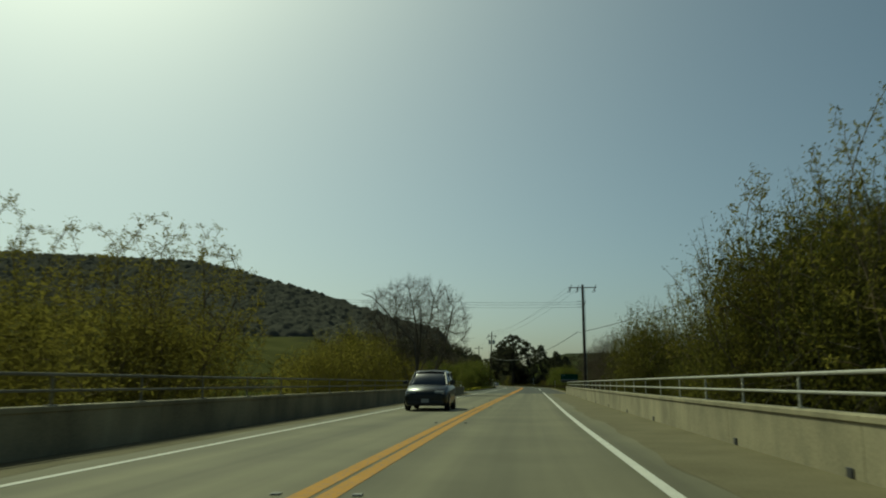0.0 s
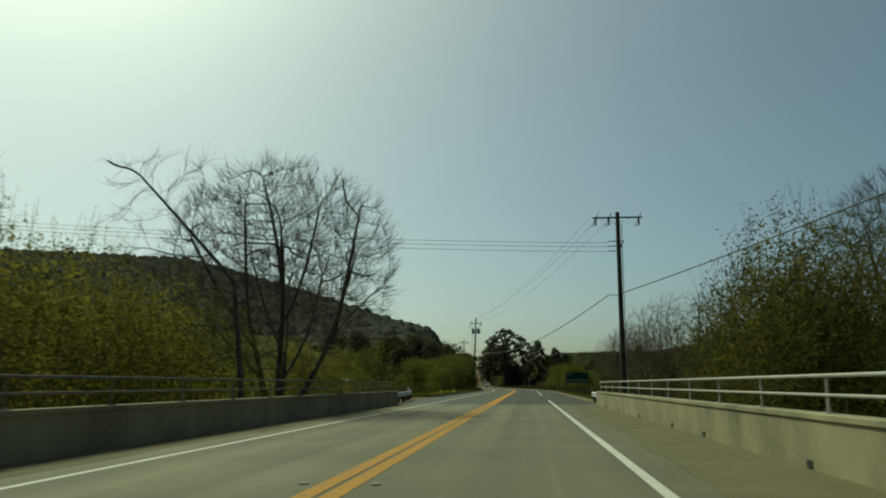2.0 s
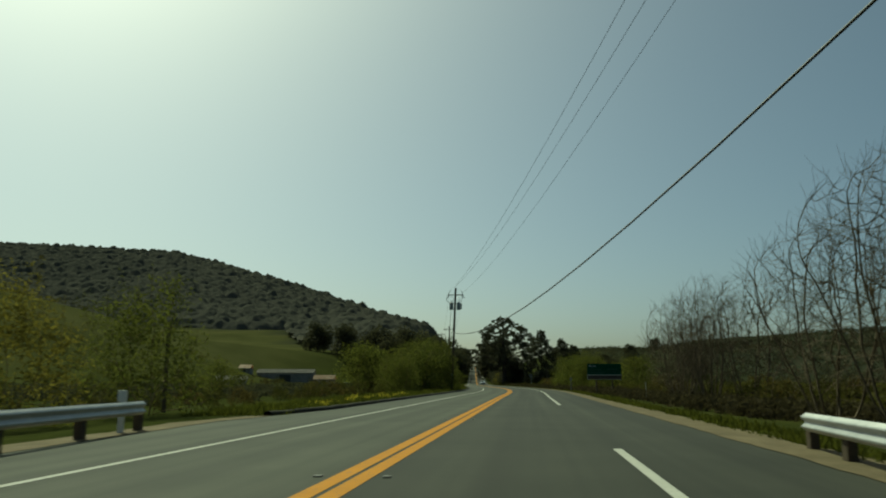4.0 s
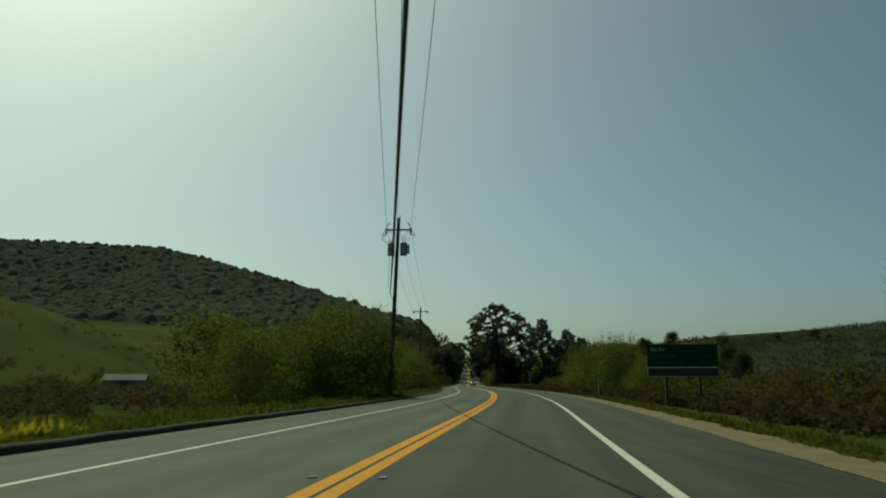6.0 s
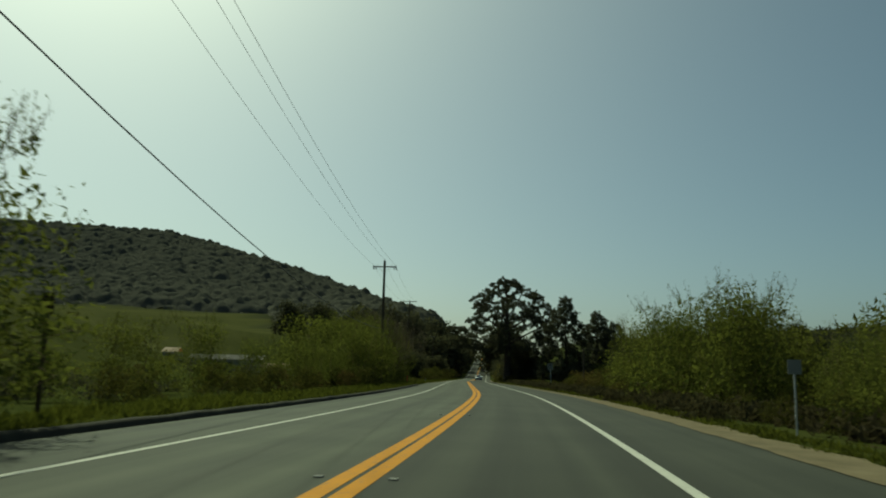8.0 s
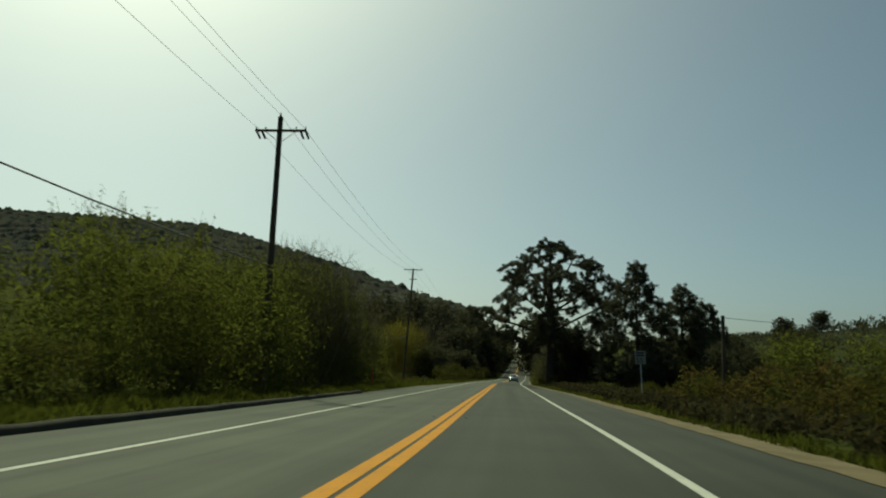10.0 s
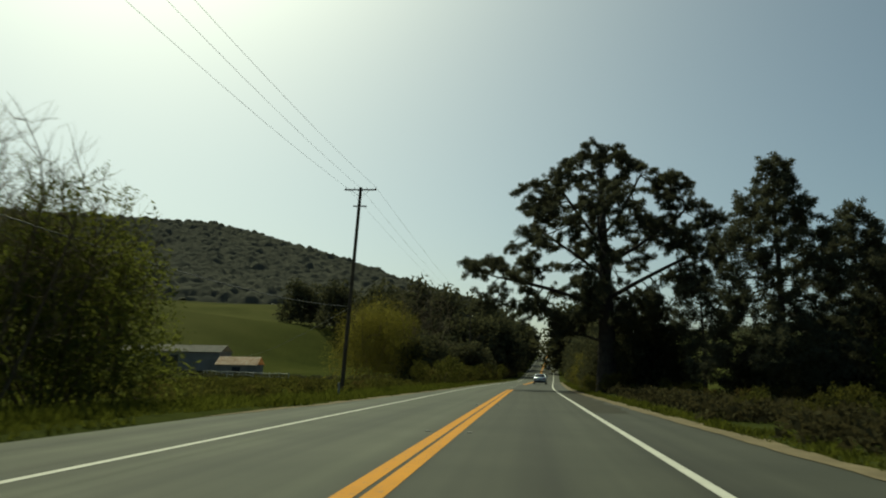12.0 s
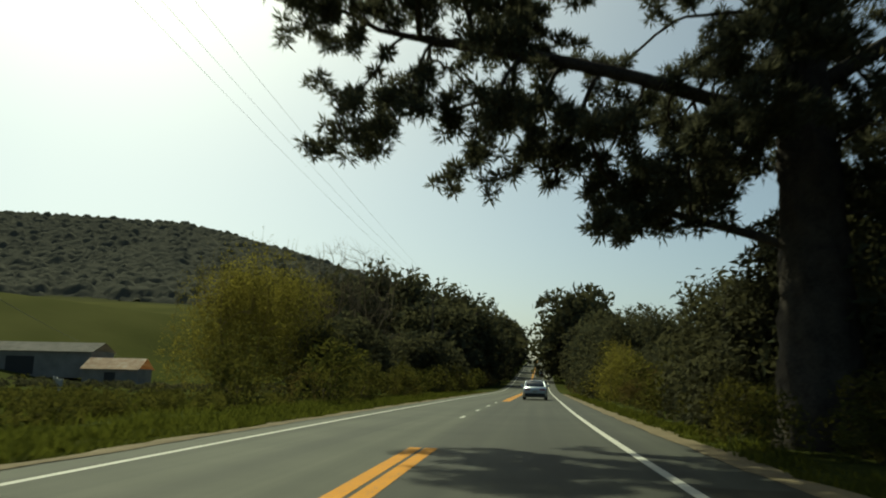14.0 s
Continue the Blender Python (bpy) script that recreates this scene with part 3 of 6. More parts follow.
def colonize(rs, att, nodes, parent, step, kill, reach, iters, wig=0.15, droop=0.0, keep=0.55):
    """Branches that grow towards the points att, by space colonisation. Returns node places and parents."""
    N, par = [np.array(n, float) for n in nodes], list(parent)
    P0 = np.array(N)
    d = np.linalg.norm(att[:, None] - P0[None], axis=2)
    near, dist = d.argmin(1), d.min(1)
    alive = np.ones(len(att), bool)
    last = None
    for it in range(iters):
        act = alive & (dist < reach)
        if not act.any():
            break
        A = np.array(N)
        D = att[act] - A[near[act]]
        D /= np.linalg.norm(D, axis=1)[:, None] + 1e-9
        acc = np.zeros_like(A)
        np.add.at(acc, near[act], D)
        who = np.unique(near[act])
        G = acc[who]
        G /= np.linalg.norm(G, axis=1)[:, None] + 1e-9
        pw = np.array(par)[who]
        along = np.where((pw >= 0)[:, None], A[who] - A[np.maximum(pw, 0)], 0)
        along /= np.linalg.norm(along, axis=1)[:, None] + 1e-9
        G = G + keep * along + rs.normal(0, wig, G.shape)
        G[:, 2] -= droop
        G /= np.linalg.norm(G, axis=1)[:, None] + 1e-9
        new_p = A[who] + G * step
        k = len(N)
        N.extend(list(new_p))
        par.extend(int(w) for w in who)
        d = np.linalg.norm(att[:, None] - new_p[None], axis=2)
        j, dm = d.argmin(1), d.min(1)
        better = dm < dist
        near, dist = np.where(better, j + k, near), np.where(better, dm, dist)
        alive &= dist > kill
        if last is not None and len(last) == len(new_p) and np.allclose(last, who):
            stale = stale + 1
            if stale > 4:
                break
        else:
            stale = 0
        last = who
    return np.array(N), np.array(par)


def chains(N, par, r_tip, power=2.4, cap=9.9):
    """Polylines with radii from a node tree, thickest first along each stem, and the number of tips each node carries."""
    n = len(N)
    kids = [[] for _ in range(n)]
    for i, q in enumerate(par):
        if q >= 0:
            kids[q].append(i)
    acc, load = np.zeros(n), np.zeros(n, int)
    for i in range(n - 1, -1, -1):
        if not kids[i]:
            acc[i], load[i] = r_tip ** power, 1
        if par[i] >= 0:
            acc[par[i]] += acc[i]
            load[par[i]] += load[i]
    r = np.minimum(acc ** (1 / power), cap)
    lines, stack = [], [i for i in range(n) if par[i] < 0]
    while stack:
        i = stack.pop()
        chain = [par[i], i] if par[i] >= 0 else [i]
        while kids[i]:
            ks = sorted(kids[i], key=lambda c: -r[c])
            stack.extend(ks[1:])
            i = ks[0]
            chain.append(i)
        if len(chain) > 1:
            R = r[chain].copy()
            if par[chain[1]] == chain[0] and len(chain) > 1 and chain[0] >= 0:
                R[0] = min(R[0], R[1] * 1.25)
            lines.append((N[chain], R))
    return lines, r, load


def lobe_points(rs, lobes, n, lo=0.55, hi=1.05):
    """Points in the outer part of a union of ellipsoids (x, y, z, rx, rz)."""
    L = np.array(lobes)
    w = L[:, 3] ** 2 * L[:, 4]
    k = rs.choice(len(L), n, p=w / w.sum())
    D = rs.normal(0, 1, (n, 3))
    D /= np.linalg.norm(D, axis=1)[:, None]
    rad = lo + (hi - lo) * rs.rand(n, 1) ** 0.6
    bump = 1 + 0.16 * np.sin(D[:, :1] * 7 + k[:, None]) * np.cos(D[:, 2:] * 6 + 2 * k[:, None])
    return L[k, :3] + D * rad * bump * np.stack([L[k, 3], L[k, 3], L[k, 4]], 1)


def bush_meshes(name, seed, height, spread, n_lobes, n_leaf, size, slim, leaf_mat, bark, n_att=260, fuzz=0.12, stems=5, lo=0.45, wisps=0.1, r_tip=0.011, base=0.12, shoots=0):
    """A lobed bush: stems grown into the lobes, leaves in the lobes' outer shell and along the twigs."""
    r = np.random.RandomState(seed)
    lobes = []
    for i in range(n_lobes):
        f = (i + 0.5) / n_lobes
        a = i * 2.4 + r.uniform(-0.4, 0.4)
        q = spread * (0.15 + 0.75 * math.sqrt(r.rand())) * (1.0 if f < 0.6 else 0.6)
        z = height * (base + 0.66 * f + r.uniform(-0.06, 0.06))
        s = height * r.uniform(0.13, 0.22)
        lobes.append((q * math.cos(a), q * math.sin(a), z, s * 1.15, s))
    att = lobe_points(r, lobes, n_att, 0.2, 1.15)
    nodes, par = [], []
    for k in range(stems):
        a = 6.283 * k / stems + r.uniform(-0.4, 0.4)
        for j in range(3):
            nodes.append((math.cos(a) * (0.1 + 0.12 * j), math.sin(a) * (0.1 + 0.12 * j), -0.3 + 0.4 * j))
            par.append(-1 if j == 0 else len(nodes) - 2)
    N, pr = colonize(r, att, nodes, par, height * 0.075, height * 0.07, height * 2, 40, 0.15)
    lines, rad, load = chains(N, pr, r_tip)
    tip = N[load <= 2]
    tip = tip[np.unique(np.round(tip / 0.2).astype(int), axis=0, return_index=True)[1]]
    high = tip[tip[:, 2] > height * 0.45]
    extra = []
    for k in range(shoots):
        q = high[r.randint(len(high))]
        up = unit(np.array([0.25 * q[0] / spread, 0.25 * q[1] / spread, 1.0]) + r.normal(0, 0.16, 3))
        ln = height * r.uniform(0.07, 0.17)
        P = np.array([q + up * ln * f + r.normal(0, 0.015, 3) * (f > 0) for f in (0, 0.35, 0.7, 1.0)])
        lines.append((P, np.array([1.0, 0.8, 0.6, 0.3]) * r_tip))
        for f in r.uniform(0.1, 1.0, 12):
            extra.append(q + up * ln * f + r.normal(0, 0.05, 3))
    wood = mesh_np(name + "_wood", *tubes(lines, 3), (bark,), True)
    m1 = int(n_leaf * (1 - wisps))
    C = lobe_points(r, lobes, m1, lo, 0.97)
    C = np.concatenate([C, tip[r.randint(0, len(tip), n_leaf - m1)] + r.normal(0, fuzz, (n_leaf - m1, 3))])
    C[:, 2] = np.maximum(np.abs(C[:, 2]), 0.05)
    V, F = leaves(r, C, size, slim)
    inner = lobe_points(r, lobes, int(n_leaf * 0.2), 0.05, 0.75)
    inner[:, 2] = np.maximum(np.abs(inner[:, 2]), 0.15)
    V2, F2 = leaves(r, inner, max(size, min(size * 2.0, 0.19)), 0.7)
    V, F = np.concatenate([V, V2]), np.concatenate([F, F2 + len(V)])
    if extra:
        V2, F2 = leaves(r, np.array(extra), size * 0.55, slim)
        V, F = np.concatenate([V, V2]), np.concatenate([F, F2 + len(V)])
    return wood, mesh_np(name + "_leaves", V, F, (leaf_mat,))


def add_twigs(r, N, pr, load, lines, count, length, rise, radius, limit, heart=None):
    """Short straight twigs that fan up from the outer nodes."""
    seen = set()
    for i in np.nonzero((load <= limit) & (pr >= 0))[0]:
        cell = tuple(np.round(N[i] / 0.22).astype(int))
        if cell in seen:
            continue
        seen.add(cell)
        along = unit(N[i] - N[pr[i]])
        for k in range(count):
            d = unit(along + np.array([0, 0, rise]) + r.normal(0, 0.36, 3) + (0 if heart is None else unit(N[i] - np.array(heart))))
            ln = length * r.uniform(0.5, 1.3)
            bend = r.normal(0, 0.05, 3) * ln
            lines.append((np.array([N[i], N[i] + d * ln * 0.5 + bend, N[i] + d * ln]), np.array([1.0, 0.8, 0.4]) * radius))


def twig_meshes(name, seed, height, wide, n_att, step, kill, bark, leaf_mat=None, n_leaf=0, size=0.13, fuzz=0.07, stems=4, low=0.3, r_tip=0.008):
    """A bare or thinly leaved tree: stems that fan out into a dome of fine twigs."""
    r = np.random.RandomState(seed)
    D = r.normal(0, 1, (n_att, 3))
    D /= np.linalg.norm(D, axis=1)[:, None]
    rad = r.rand(n_att, 1) ** 0.42
    att = D * rad * np.array([wide, wide, height * (1 - low) / 2]) + np.array([0, 0, height * (low + (1 - low) / 2)])
    nodes, par = [], []
    for k in range(stems):
        a = 6.283 * k / stems + r.uniform(-0.5, 0.5)
        for j in range(6):
            f = j / 5
            nodes.append((math.cos(a) * (0.12 + 0.35 * f * f * wide * 0.4), math.sin(a) * (0.12 + 0.35 * f * f * wide * 0.4), -0.4 + f * height * low * 0.9))
            par.append(-1 if j == 0 else len(nodes) - 2)
    N, pr = colonize(r, att, nodes, par, step, kill, height * 2, 120, 0.08)
    lines, rad, load = chains(N, pr, r_tip, 2.5)
    if not n_leaf:
        add_twigs(r, N, pr, load, lines, 2, 0.8, 0.4, r_tip * 0.7, 2)
    thick = [q for q in lines if q[1][0] > r_tip * 3.2]
    thin = [q for q in lines if q[1][0] <= r_tip * 3.2]
    wood = mesh_np(name + "_wood", *tubes(lines if n_leaf else thick, 4), (bark,), True)
    crown = None if n_leaf else mesh_np(name + "_twigs", *tubes(thin, 3), (bark,), True)
    if n_leaf:
        tip = N[load <= 3]
        tip = tip[np.unique(np.round(tip / 0.15).astype(int), axis=0, return_index=True)[1]]
        C = tip[r.randint(0, len(tip), n_leaf)] + r.normal(0, fuzz, (n_leaf, 3))
        crown = mesh_np(name + "_leaves", *leaves(r, C, size, 0.45), (leaf_mat,))
    return wood, crown


def plant(name, meshes, off, y, scale, turn, label, category, group="", sx=1.0, sink=0.1, squash=1.0):
    """A thing with its trunk and crown at (off, y)."""
    p = W(off, y)
    th = thing(name, Matrix.Translation((p.x, p.y, p.z - sink)) @ Matrix.Rotation(turn, 4, "Z") @ Matrix.Diagonal((scale * sx, scale * sx, scale * squash, 1)), label, category, group)
    attach("trunk", meshes[0], th)
    if meshes[1]:
        attach("twig_crown" if name == "bare_tree" else "crown", meshes[1], th)
    return th


rs = np.random.RandomState(11)
WILLOWS = [bush_meshes("willow", 20 + i, 6.0, 2.1, 14, 5200, 0.135, 0.5, WILLOW, PALE_TWIG, wisps=0.25, fuzz=0.09, n_att=90, r_tip=0.007, shoots=70) for i in range(6)]
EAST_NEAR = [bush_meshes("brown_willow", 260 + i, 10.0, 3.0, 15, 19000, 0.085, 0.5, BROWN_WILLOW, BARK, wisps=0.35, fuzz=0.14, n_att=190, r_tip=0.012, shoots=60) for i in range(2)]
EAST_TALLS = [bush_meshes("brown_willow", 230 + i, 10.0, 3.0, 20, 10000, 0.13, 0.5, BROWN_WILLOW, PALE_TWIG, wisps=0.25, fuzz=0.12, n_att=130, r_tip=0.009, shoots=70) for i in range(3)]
TALLS = [bush_meshes("tall_willow", 30 + i, 10.0, 3.0, 22, 11000, 0.13, 0.5, WILLOW, PALE_TWIG, wisps=0.25, fuzz=0.12, n_att=130, r_tip=0.009, shoots=110) for i in range(4)]
BACK_TALLS = [bush_meshes("tall_willow", 330 + i, 10.0, 3.0, 20, 3800, 0.22, 0.5, WILLOW, PALE_TWIG, wisps=0.2, fuzz=0.12, n_att=50, r_tip=0.012, shoots=50) for i in range(2)]
THIN_WILLOWS = [bush_meshes("willow", 120 + i, 6.0, 2.1, 13, 1900, 0.27, 0.45, WILLOW, PALE_TWIG, wisps=0.2, fuzz=0.1, n_att=40, r_tip=0.01, shoots=20) for i in range(4)]
SPARSE = [twig_meshes("sparse_willow", 40 + i, 8.0, 2.3, 520, 0.34, 0.4, PALE_TWIG, WILLOW, 5000, 0.09, 0.07, stems=5, low=0.25, r_tip=0.006) for i in range(4)]
SCRUB = [bush_meshes("scrub", 60 + i, 3.0, 1.5, 9, 900, 0.2, 0.45, (OLIVE, OLIVE, RUSSET)[i % 3], PALE_TWIG, n_att=26, stems=4, base=0.08, wisps=0.25, fuzz=0.08, r_tip=0.006, shoots=8) for i in range(5)]
THIN_SCRUB = [bush_meshes("scrub", 160 + i, 3.0, 1.5, 8, 520, 0.26, 0.45, (OLIVE, OLIVE, RUSSET)[i % 3], PALE_TWIG, n_att=14, stems=3, base=0.08, r_tip=0.01) for i in range(3)]
OAKS = [bush_meshes("oak", 80 + i, 10.0, 3.6, 20, 5600, 0.4, 0.6, OAK, PINE_BARK, stems=2, r_tip=0.02, wisps=0.12, n_att=70) for i in range(4)]
THIN_OAKS = [bush_meshes("oak", 180 + i, 10.0, 3.6, 24, 2600, 0.68, 0.65, OAK, PINE_BARK, stems=2, r_tip=0.03, wisps=0.1, n_att=40) for i in range(3)]
BARES = [twig_meshes("bare_tree", 100 + i, 8.0, 2.9, 760, 0.38, 0.34, BROWN_TWIG, stems=7, low=0.1, r_tip=0.009) for i in range(2)]
RUSSETS = [bush_meshes("russet_willow", 200 + i, 6.0, 2.3, 13, 3000, 0.18, 0.45, RUSSET, PALE_TWIG, wisps=0.3, fuzz=0.1, n_att=90, r_tip=0.008, shoots=60) for i in range(3)]

def recoloured(pairs, mat):
    """The same plants with leaves of another colour."""
    out = []
    for wood, crown in pairs:
        crown = crown.copy()
        crown.materials[0] = mat
        out.append((wood, crown))
    return out


GREENS = {id(lib): recoloured(lib, GREEN_WILLOW) for lib in (WILLOWS, TALLS, BACK_TALLS, THIN_WILLOWS, SPARSE)}
WL = ("yellow-green willow thicket with thin tan stems", "half-bare willow with pale new leaves on top", "low olive and russet scrub bush", "dense dark green oak with a round crown", "leafless grey-brown tree with fine twigs")


def row(kind, spots, group):
    """Places plants of one kind: (offset, y, height)."""
    lib, name, h0, label, cat = {
        "w": (WILLOWS, "willow", 6.0, WL[0], "tree"), "s": (SPARSE, "willow_tree", 8.0, WL[1], "tree"), "c": (SCRUB, "scrub_bush", 3.0, WL[2], "bush"),
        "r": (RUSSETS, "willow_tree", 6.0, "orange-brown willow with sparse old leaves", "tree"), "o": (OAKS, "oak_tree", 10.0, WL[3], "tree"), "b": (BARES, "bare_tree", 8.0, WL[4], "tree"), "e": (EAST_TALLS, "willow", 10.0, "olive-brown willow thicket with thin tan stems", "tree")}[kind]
    for off, y, h, *wide in spots:
        if kind == "w":
            lib, h0 = (TALLS if abs(off) < 13.6 else BACK_TALLS, 10.0) if h > 7.4 else (WILLOWS, 6.0)
        far = abs(off) > (12.0 if kind == "c" else 15.0) or y > 400
        if far:
            lib, h0 = {"w": (THIN_WILLOWS, 6.0) if h < 9 else (TALLS if y > 330 else BACK_TALLS, 10.0), "c": (THIN_SCRUB, 3.0), "o": (THIN_OAKS, 10.0) if y > 385 else (OAKS, 10.0)}.get(kind, (lib, h0))
        elif kind == "c":
            lib = SCRUB
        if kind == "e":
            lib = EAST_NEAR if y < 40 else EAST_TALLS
        if kind in "ws" and 110 < y < 330:
            use, words = GREENS[id(lib)], label.replace("yellow-green", "dull green")
        else:
            use, words = lib, label
        s = h / h0
        plant(name, use[rs.randint(len(use))], off, y, s, rs.uniform(0, 6.28), words, cat, group, sx=wide[0] if wide else rs.uniform(0.9, 1.25))


def band(kind, y0, y1, step, o0, o1, h0, h1, group, jitter=0.5):
    """A loose band of plants from y0 to y1 between two offsets."""
    spots, y = [], y0
    while y < y1:
        spots.append((rs.uniform(o0, o1), y + rs.uniform(-jitter, jitter) * step, rs.uniform(h0, h1)))
        y += step
    row(kind, spots, group)


# beside the bridge, west
band("w", -8, 26, 3.4, -10.8, -14.0, 7.6, 8.8, "willows west of the bridge")
band("w", -8, 30, 5.0, -15, -26, 8.2, 9.4, "willows west of the bridge")
band("w", 27, 36, 3.6, -11.2, -13.5, 8.0, 9.0, "willows west of the bridge")
row("s", [(-11.8, 29, 11.2), (-12.6, 33.5, 11.0), (-11.5, 12, 10.5), (-16, 30, 11.5), (-13, 19, 10)], "tall willows west of the bridge")
band("c", -8, 84, 3.6, -9.3, -11, 3.0, 3.8, "brush west of the bridge")
band("c", 36, 54, 3.0, -12, -20, 2.6, 3.6, "brush west of the bridge")
band("w", 54, 64, 2.6, -11.5, -14.5, 7.8, 8.6, "willows west of the bridge")
band("w", 64, 77, 2.6, -11.5, -14.5, 9.2, 10.2, "willows west of the bridge")
band("w", 67, 81, 3.4, -15, -18.5, 7.2, 8.4, "willows west of the bridge")
band("w", 86, 116, 4.4, -11, -17, 4.5, 6.5, "willows west of the bridge")
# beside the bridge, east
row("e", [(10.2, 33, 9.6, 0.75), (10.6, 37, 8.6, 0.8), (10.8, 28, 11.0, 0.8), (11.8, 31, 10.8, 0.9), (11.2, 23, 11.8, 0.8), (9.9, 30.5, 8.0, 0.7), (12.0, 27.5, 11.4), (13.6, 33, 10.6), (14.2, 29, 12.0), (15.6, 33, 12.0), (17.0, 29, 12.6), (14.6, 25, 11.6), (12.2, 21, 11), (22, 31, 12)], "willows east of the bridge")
row("s", [(10.4, 33.5, 10.4), (16.5, 31, 13.5), (11, 26, 12.0), (11.6, 19, 12)], "tall willows east of the bridge")
band("w", 42, 62, 5.0, 11.5, 16, 5.4, 6.4, "willows east of the bridge")
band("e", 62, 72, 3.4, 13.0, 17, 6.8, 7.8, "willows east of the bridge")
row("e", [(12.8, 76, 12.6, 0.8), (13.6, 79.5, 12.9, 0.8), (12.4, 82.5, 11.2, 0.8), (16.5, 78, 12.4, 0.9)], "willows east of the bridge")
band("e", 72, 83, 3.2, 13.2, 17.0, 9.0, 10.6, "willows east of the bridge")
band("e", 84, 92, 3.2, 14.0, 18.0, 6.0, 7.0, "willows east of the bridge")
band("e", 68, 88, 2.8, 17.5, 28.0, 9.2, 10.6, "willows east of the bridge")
row("s", [(13, 74, 11), (15, 80, 11.2)], "tall willows east of the bridge")
band("c", 4, 84, 3.8, 9.4, 11.0, 3.4, 4.4, "brush east of the bridge")
band("r", 90, 118, 3.2, 15.0, 24.0, 6.0, 7.4, "russet willows east of the bridge")
row("b", [(13.0, 110, 8.4), (14.6, 108, 8.8), (17, 98, 8.8), (21, 118, 8.4), (12.2, 113.5, 7.0)], "bare trees east of the bridge")
band("w", 108, 128, 6.0, 18, 30, 4.0, 6.0, "willows east of the bridge")
# open land, east
row("b", [(13.0, 144.5, 7.8), (14.8, 143.5, 9.0), (15.5, 147, 8.4), (17.5, 143, 9.0), (12.6, 141, 5.6), (14.0, 150, 6.6)], "bare trees east of the road")
band("c", 112, 190, 3.8, 15, 26, 2.0, 3.2, "scrub east of the road")
band("c", 178, 250, 3.8, 9.5, 12, 1.2, 2.2, "scrub east of the road")
band("w", 198, 208, 2.6, 11.0, 15.0, 3.4, 4.2, "willows east of the road")
band("w", 211, 222, 2.4, 10.6, 15.0, 6.0, 6.9, "willows east of the road")
band("w", 222, 240, 3.0, 11.0, 16.0, 6.2, 7.0, "willows east of the road")
band("w", 210, 240, 5.0, 17.0, 26.0, 5.4, 6.8, "willows east of the road")
band("c", 236, 270, 2.6, 9.5, 13.5, 2.2, 3.2, "scrub east of the road")
band("c", 270, 302, 3.0, 9.5, 14.0, 0.9, 1.6, "scrub east of the road")
band("w", 246, 273, 4.0, 14.5, 21.0, 4.6, 5.6, "willows east of the road")
band("c", 240, 300, 4.5, 22, 40, 2.4, 3.4, "scrub east of the road")
# open land, west
band("c", 118, 176, 2.6, -12, -18, 1.2, 2.2, "scrub west of the road")
band("w", 118, 172, 6.0, -24, -44, 2.6, 4.2, "willows west of the road")
band("w", 165, 176, 2.6, -10.0, -13.0, 4.2, 5.0, "willows by the transformer pole")
band("w", 176, 182, 2.2, -10.0, -13.0, 5.7, 6.4, "willows by the transformer pole")
band("w", 181, 187, 1.9, -10.2, -13.0, 6.8, 7.4, "willows by the transformer pole")
row("w", [(-9.2, 183.4, 6.4), (-8.9, 185.2, 6.7), (-9.0, 186.6, 6.6)], "willows by the transformer pole")
band("w", 176, 188, 3.0, -14.0, -18, 6.0, 7.2, "willows by the transformer pole")
band("c", 200, 246, 3.0, -9.5, -12, 1.6, 2.4, "scrub west of the road")
row("w", [(-15, 207, 4.2), (-13.5, 212, 4.6), (-13, 219, 3.8), (-12, 226, 4.2), (-13.5, 231, 4.6), (-12, 237, 5.0)], "willows west of the road")
band("w", 206, 244, 6.0, -16, -26, 1.8, 2.8, "willows west of the road")
band("w", 243, 262, 2.8, -10.2, -12.5, 5.6, 7.2, "willow bank west of the road")
band("w", 262, 270, 2.8, -10.8, -13.4, 8.6, 9.4, "willow bank west of the road")
band("w", 270, 283, 2.8, -10.8, -13.4, 8.8, 9.8, "willow bank west of the road")
band("w", 284, 295, 2.6, -11.2, -13.6, 6.4, 7.3, "willow bank west of the road")
band("w", 253, 286, 3.2, -13.5, -18, 8.0, 9.2, "willow bank west of the road")
band("s", 284, 292, 3.8, -11.5, -15, 7.4, 8.2, "tall willows in the willow bank")
band("s", 272, 283, 3.8, -11.5, -15, 9.2, 10.6, "tall willows in the willow bank")
row("b", [(-13, 283, 8.4), (-12.6, 290, 7.2), (-14, 275, 10.0), (-11.6, 271, 9.6), (-11.4, 278, 9.2), (-11.8, 286, 7.8), (-11.2, 265, 9.0)], "bare trees in the willow bank")
band("c", 302, 350, 2.6, -10, -16, 0.8, 1.5, "low scrub by the field")
row("w", [(-26.5, 386, 13.8), (-23.5, 384, 14.6), (-20.5, 390, 13.2), (-24, 390, 14)], "tall willows by the field")
row("b", [(-20, 407, 17.5)], "bare tree by the field")
band("c", 352, 470, 4.4, -7.5, -11, 2.4, 4.5, "thicket by the junction")
band("o", 394, 470, 5.5, -12, -20, 7.0, 10.0, "dark thicket by the junction")
band("c", 110, 330, 7.0, -50, -110, 2.0, 3.6, "scrub in the field")
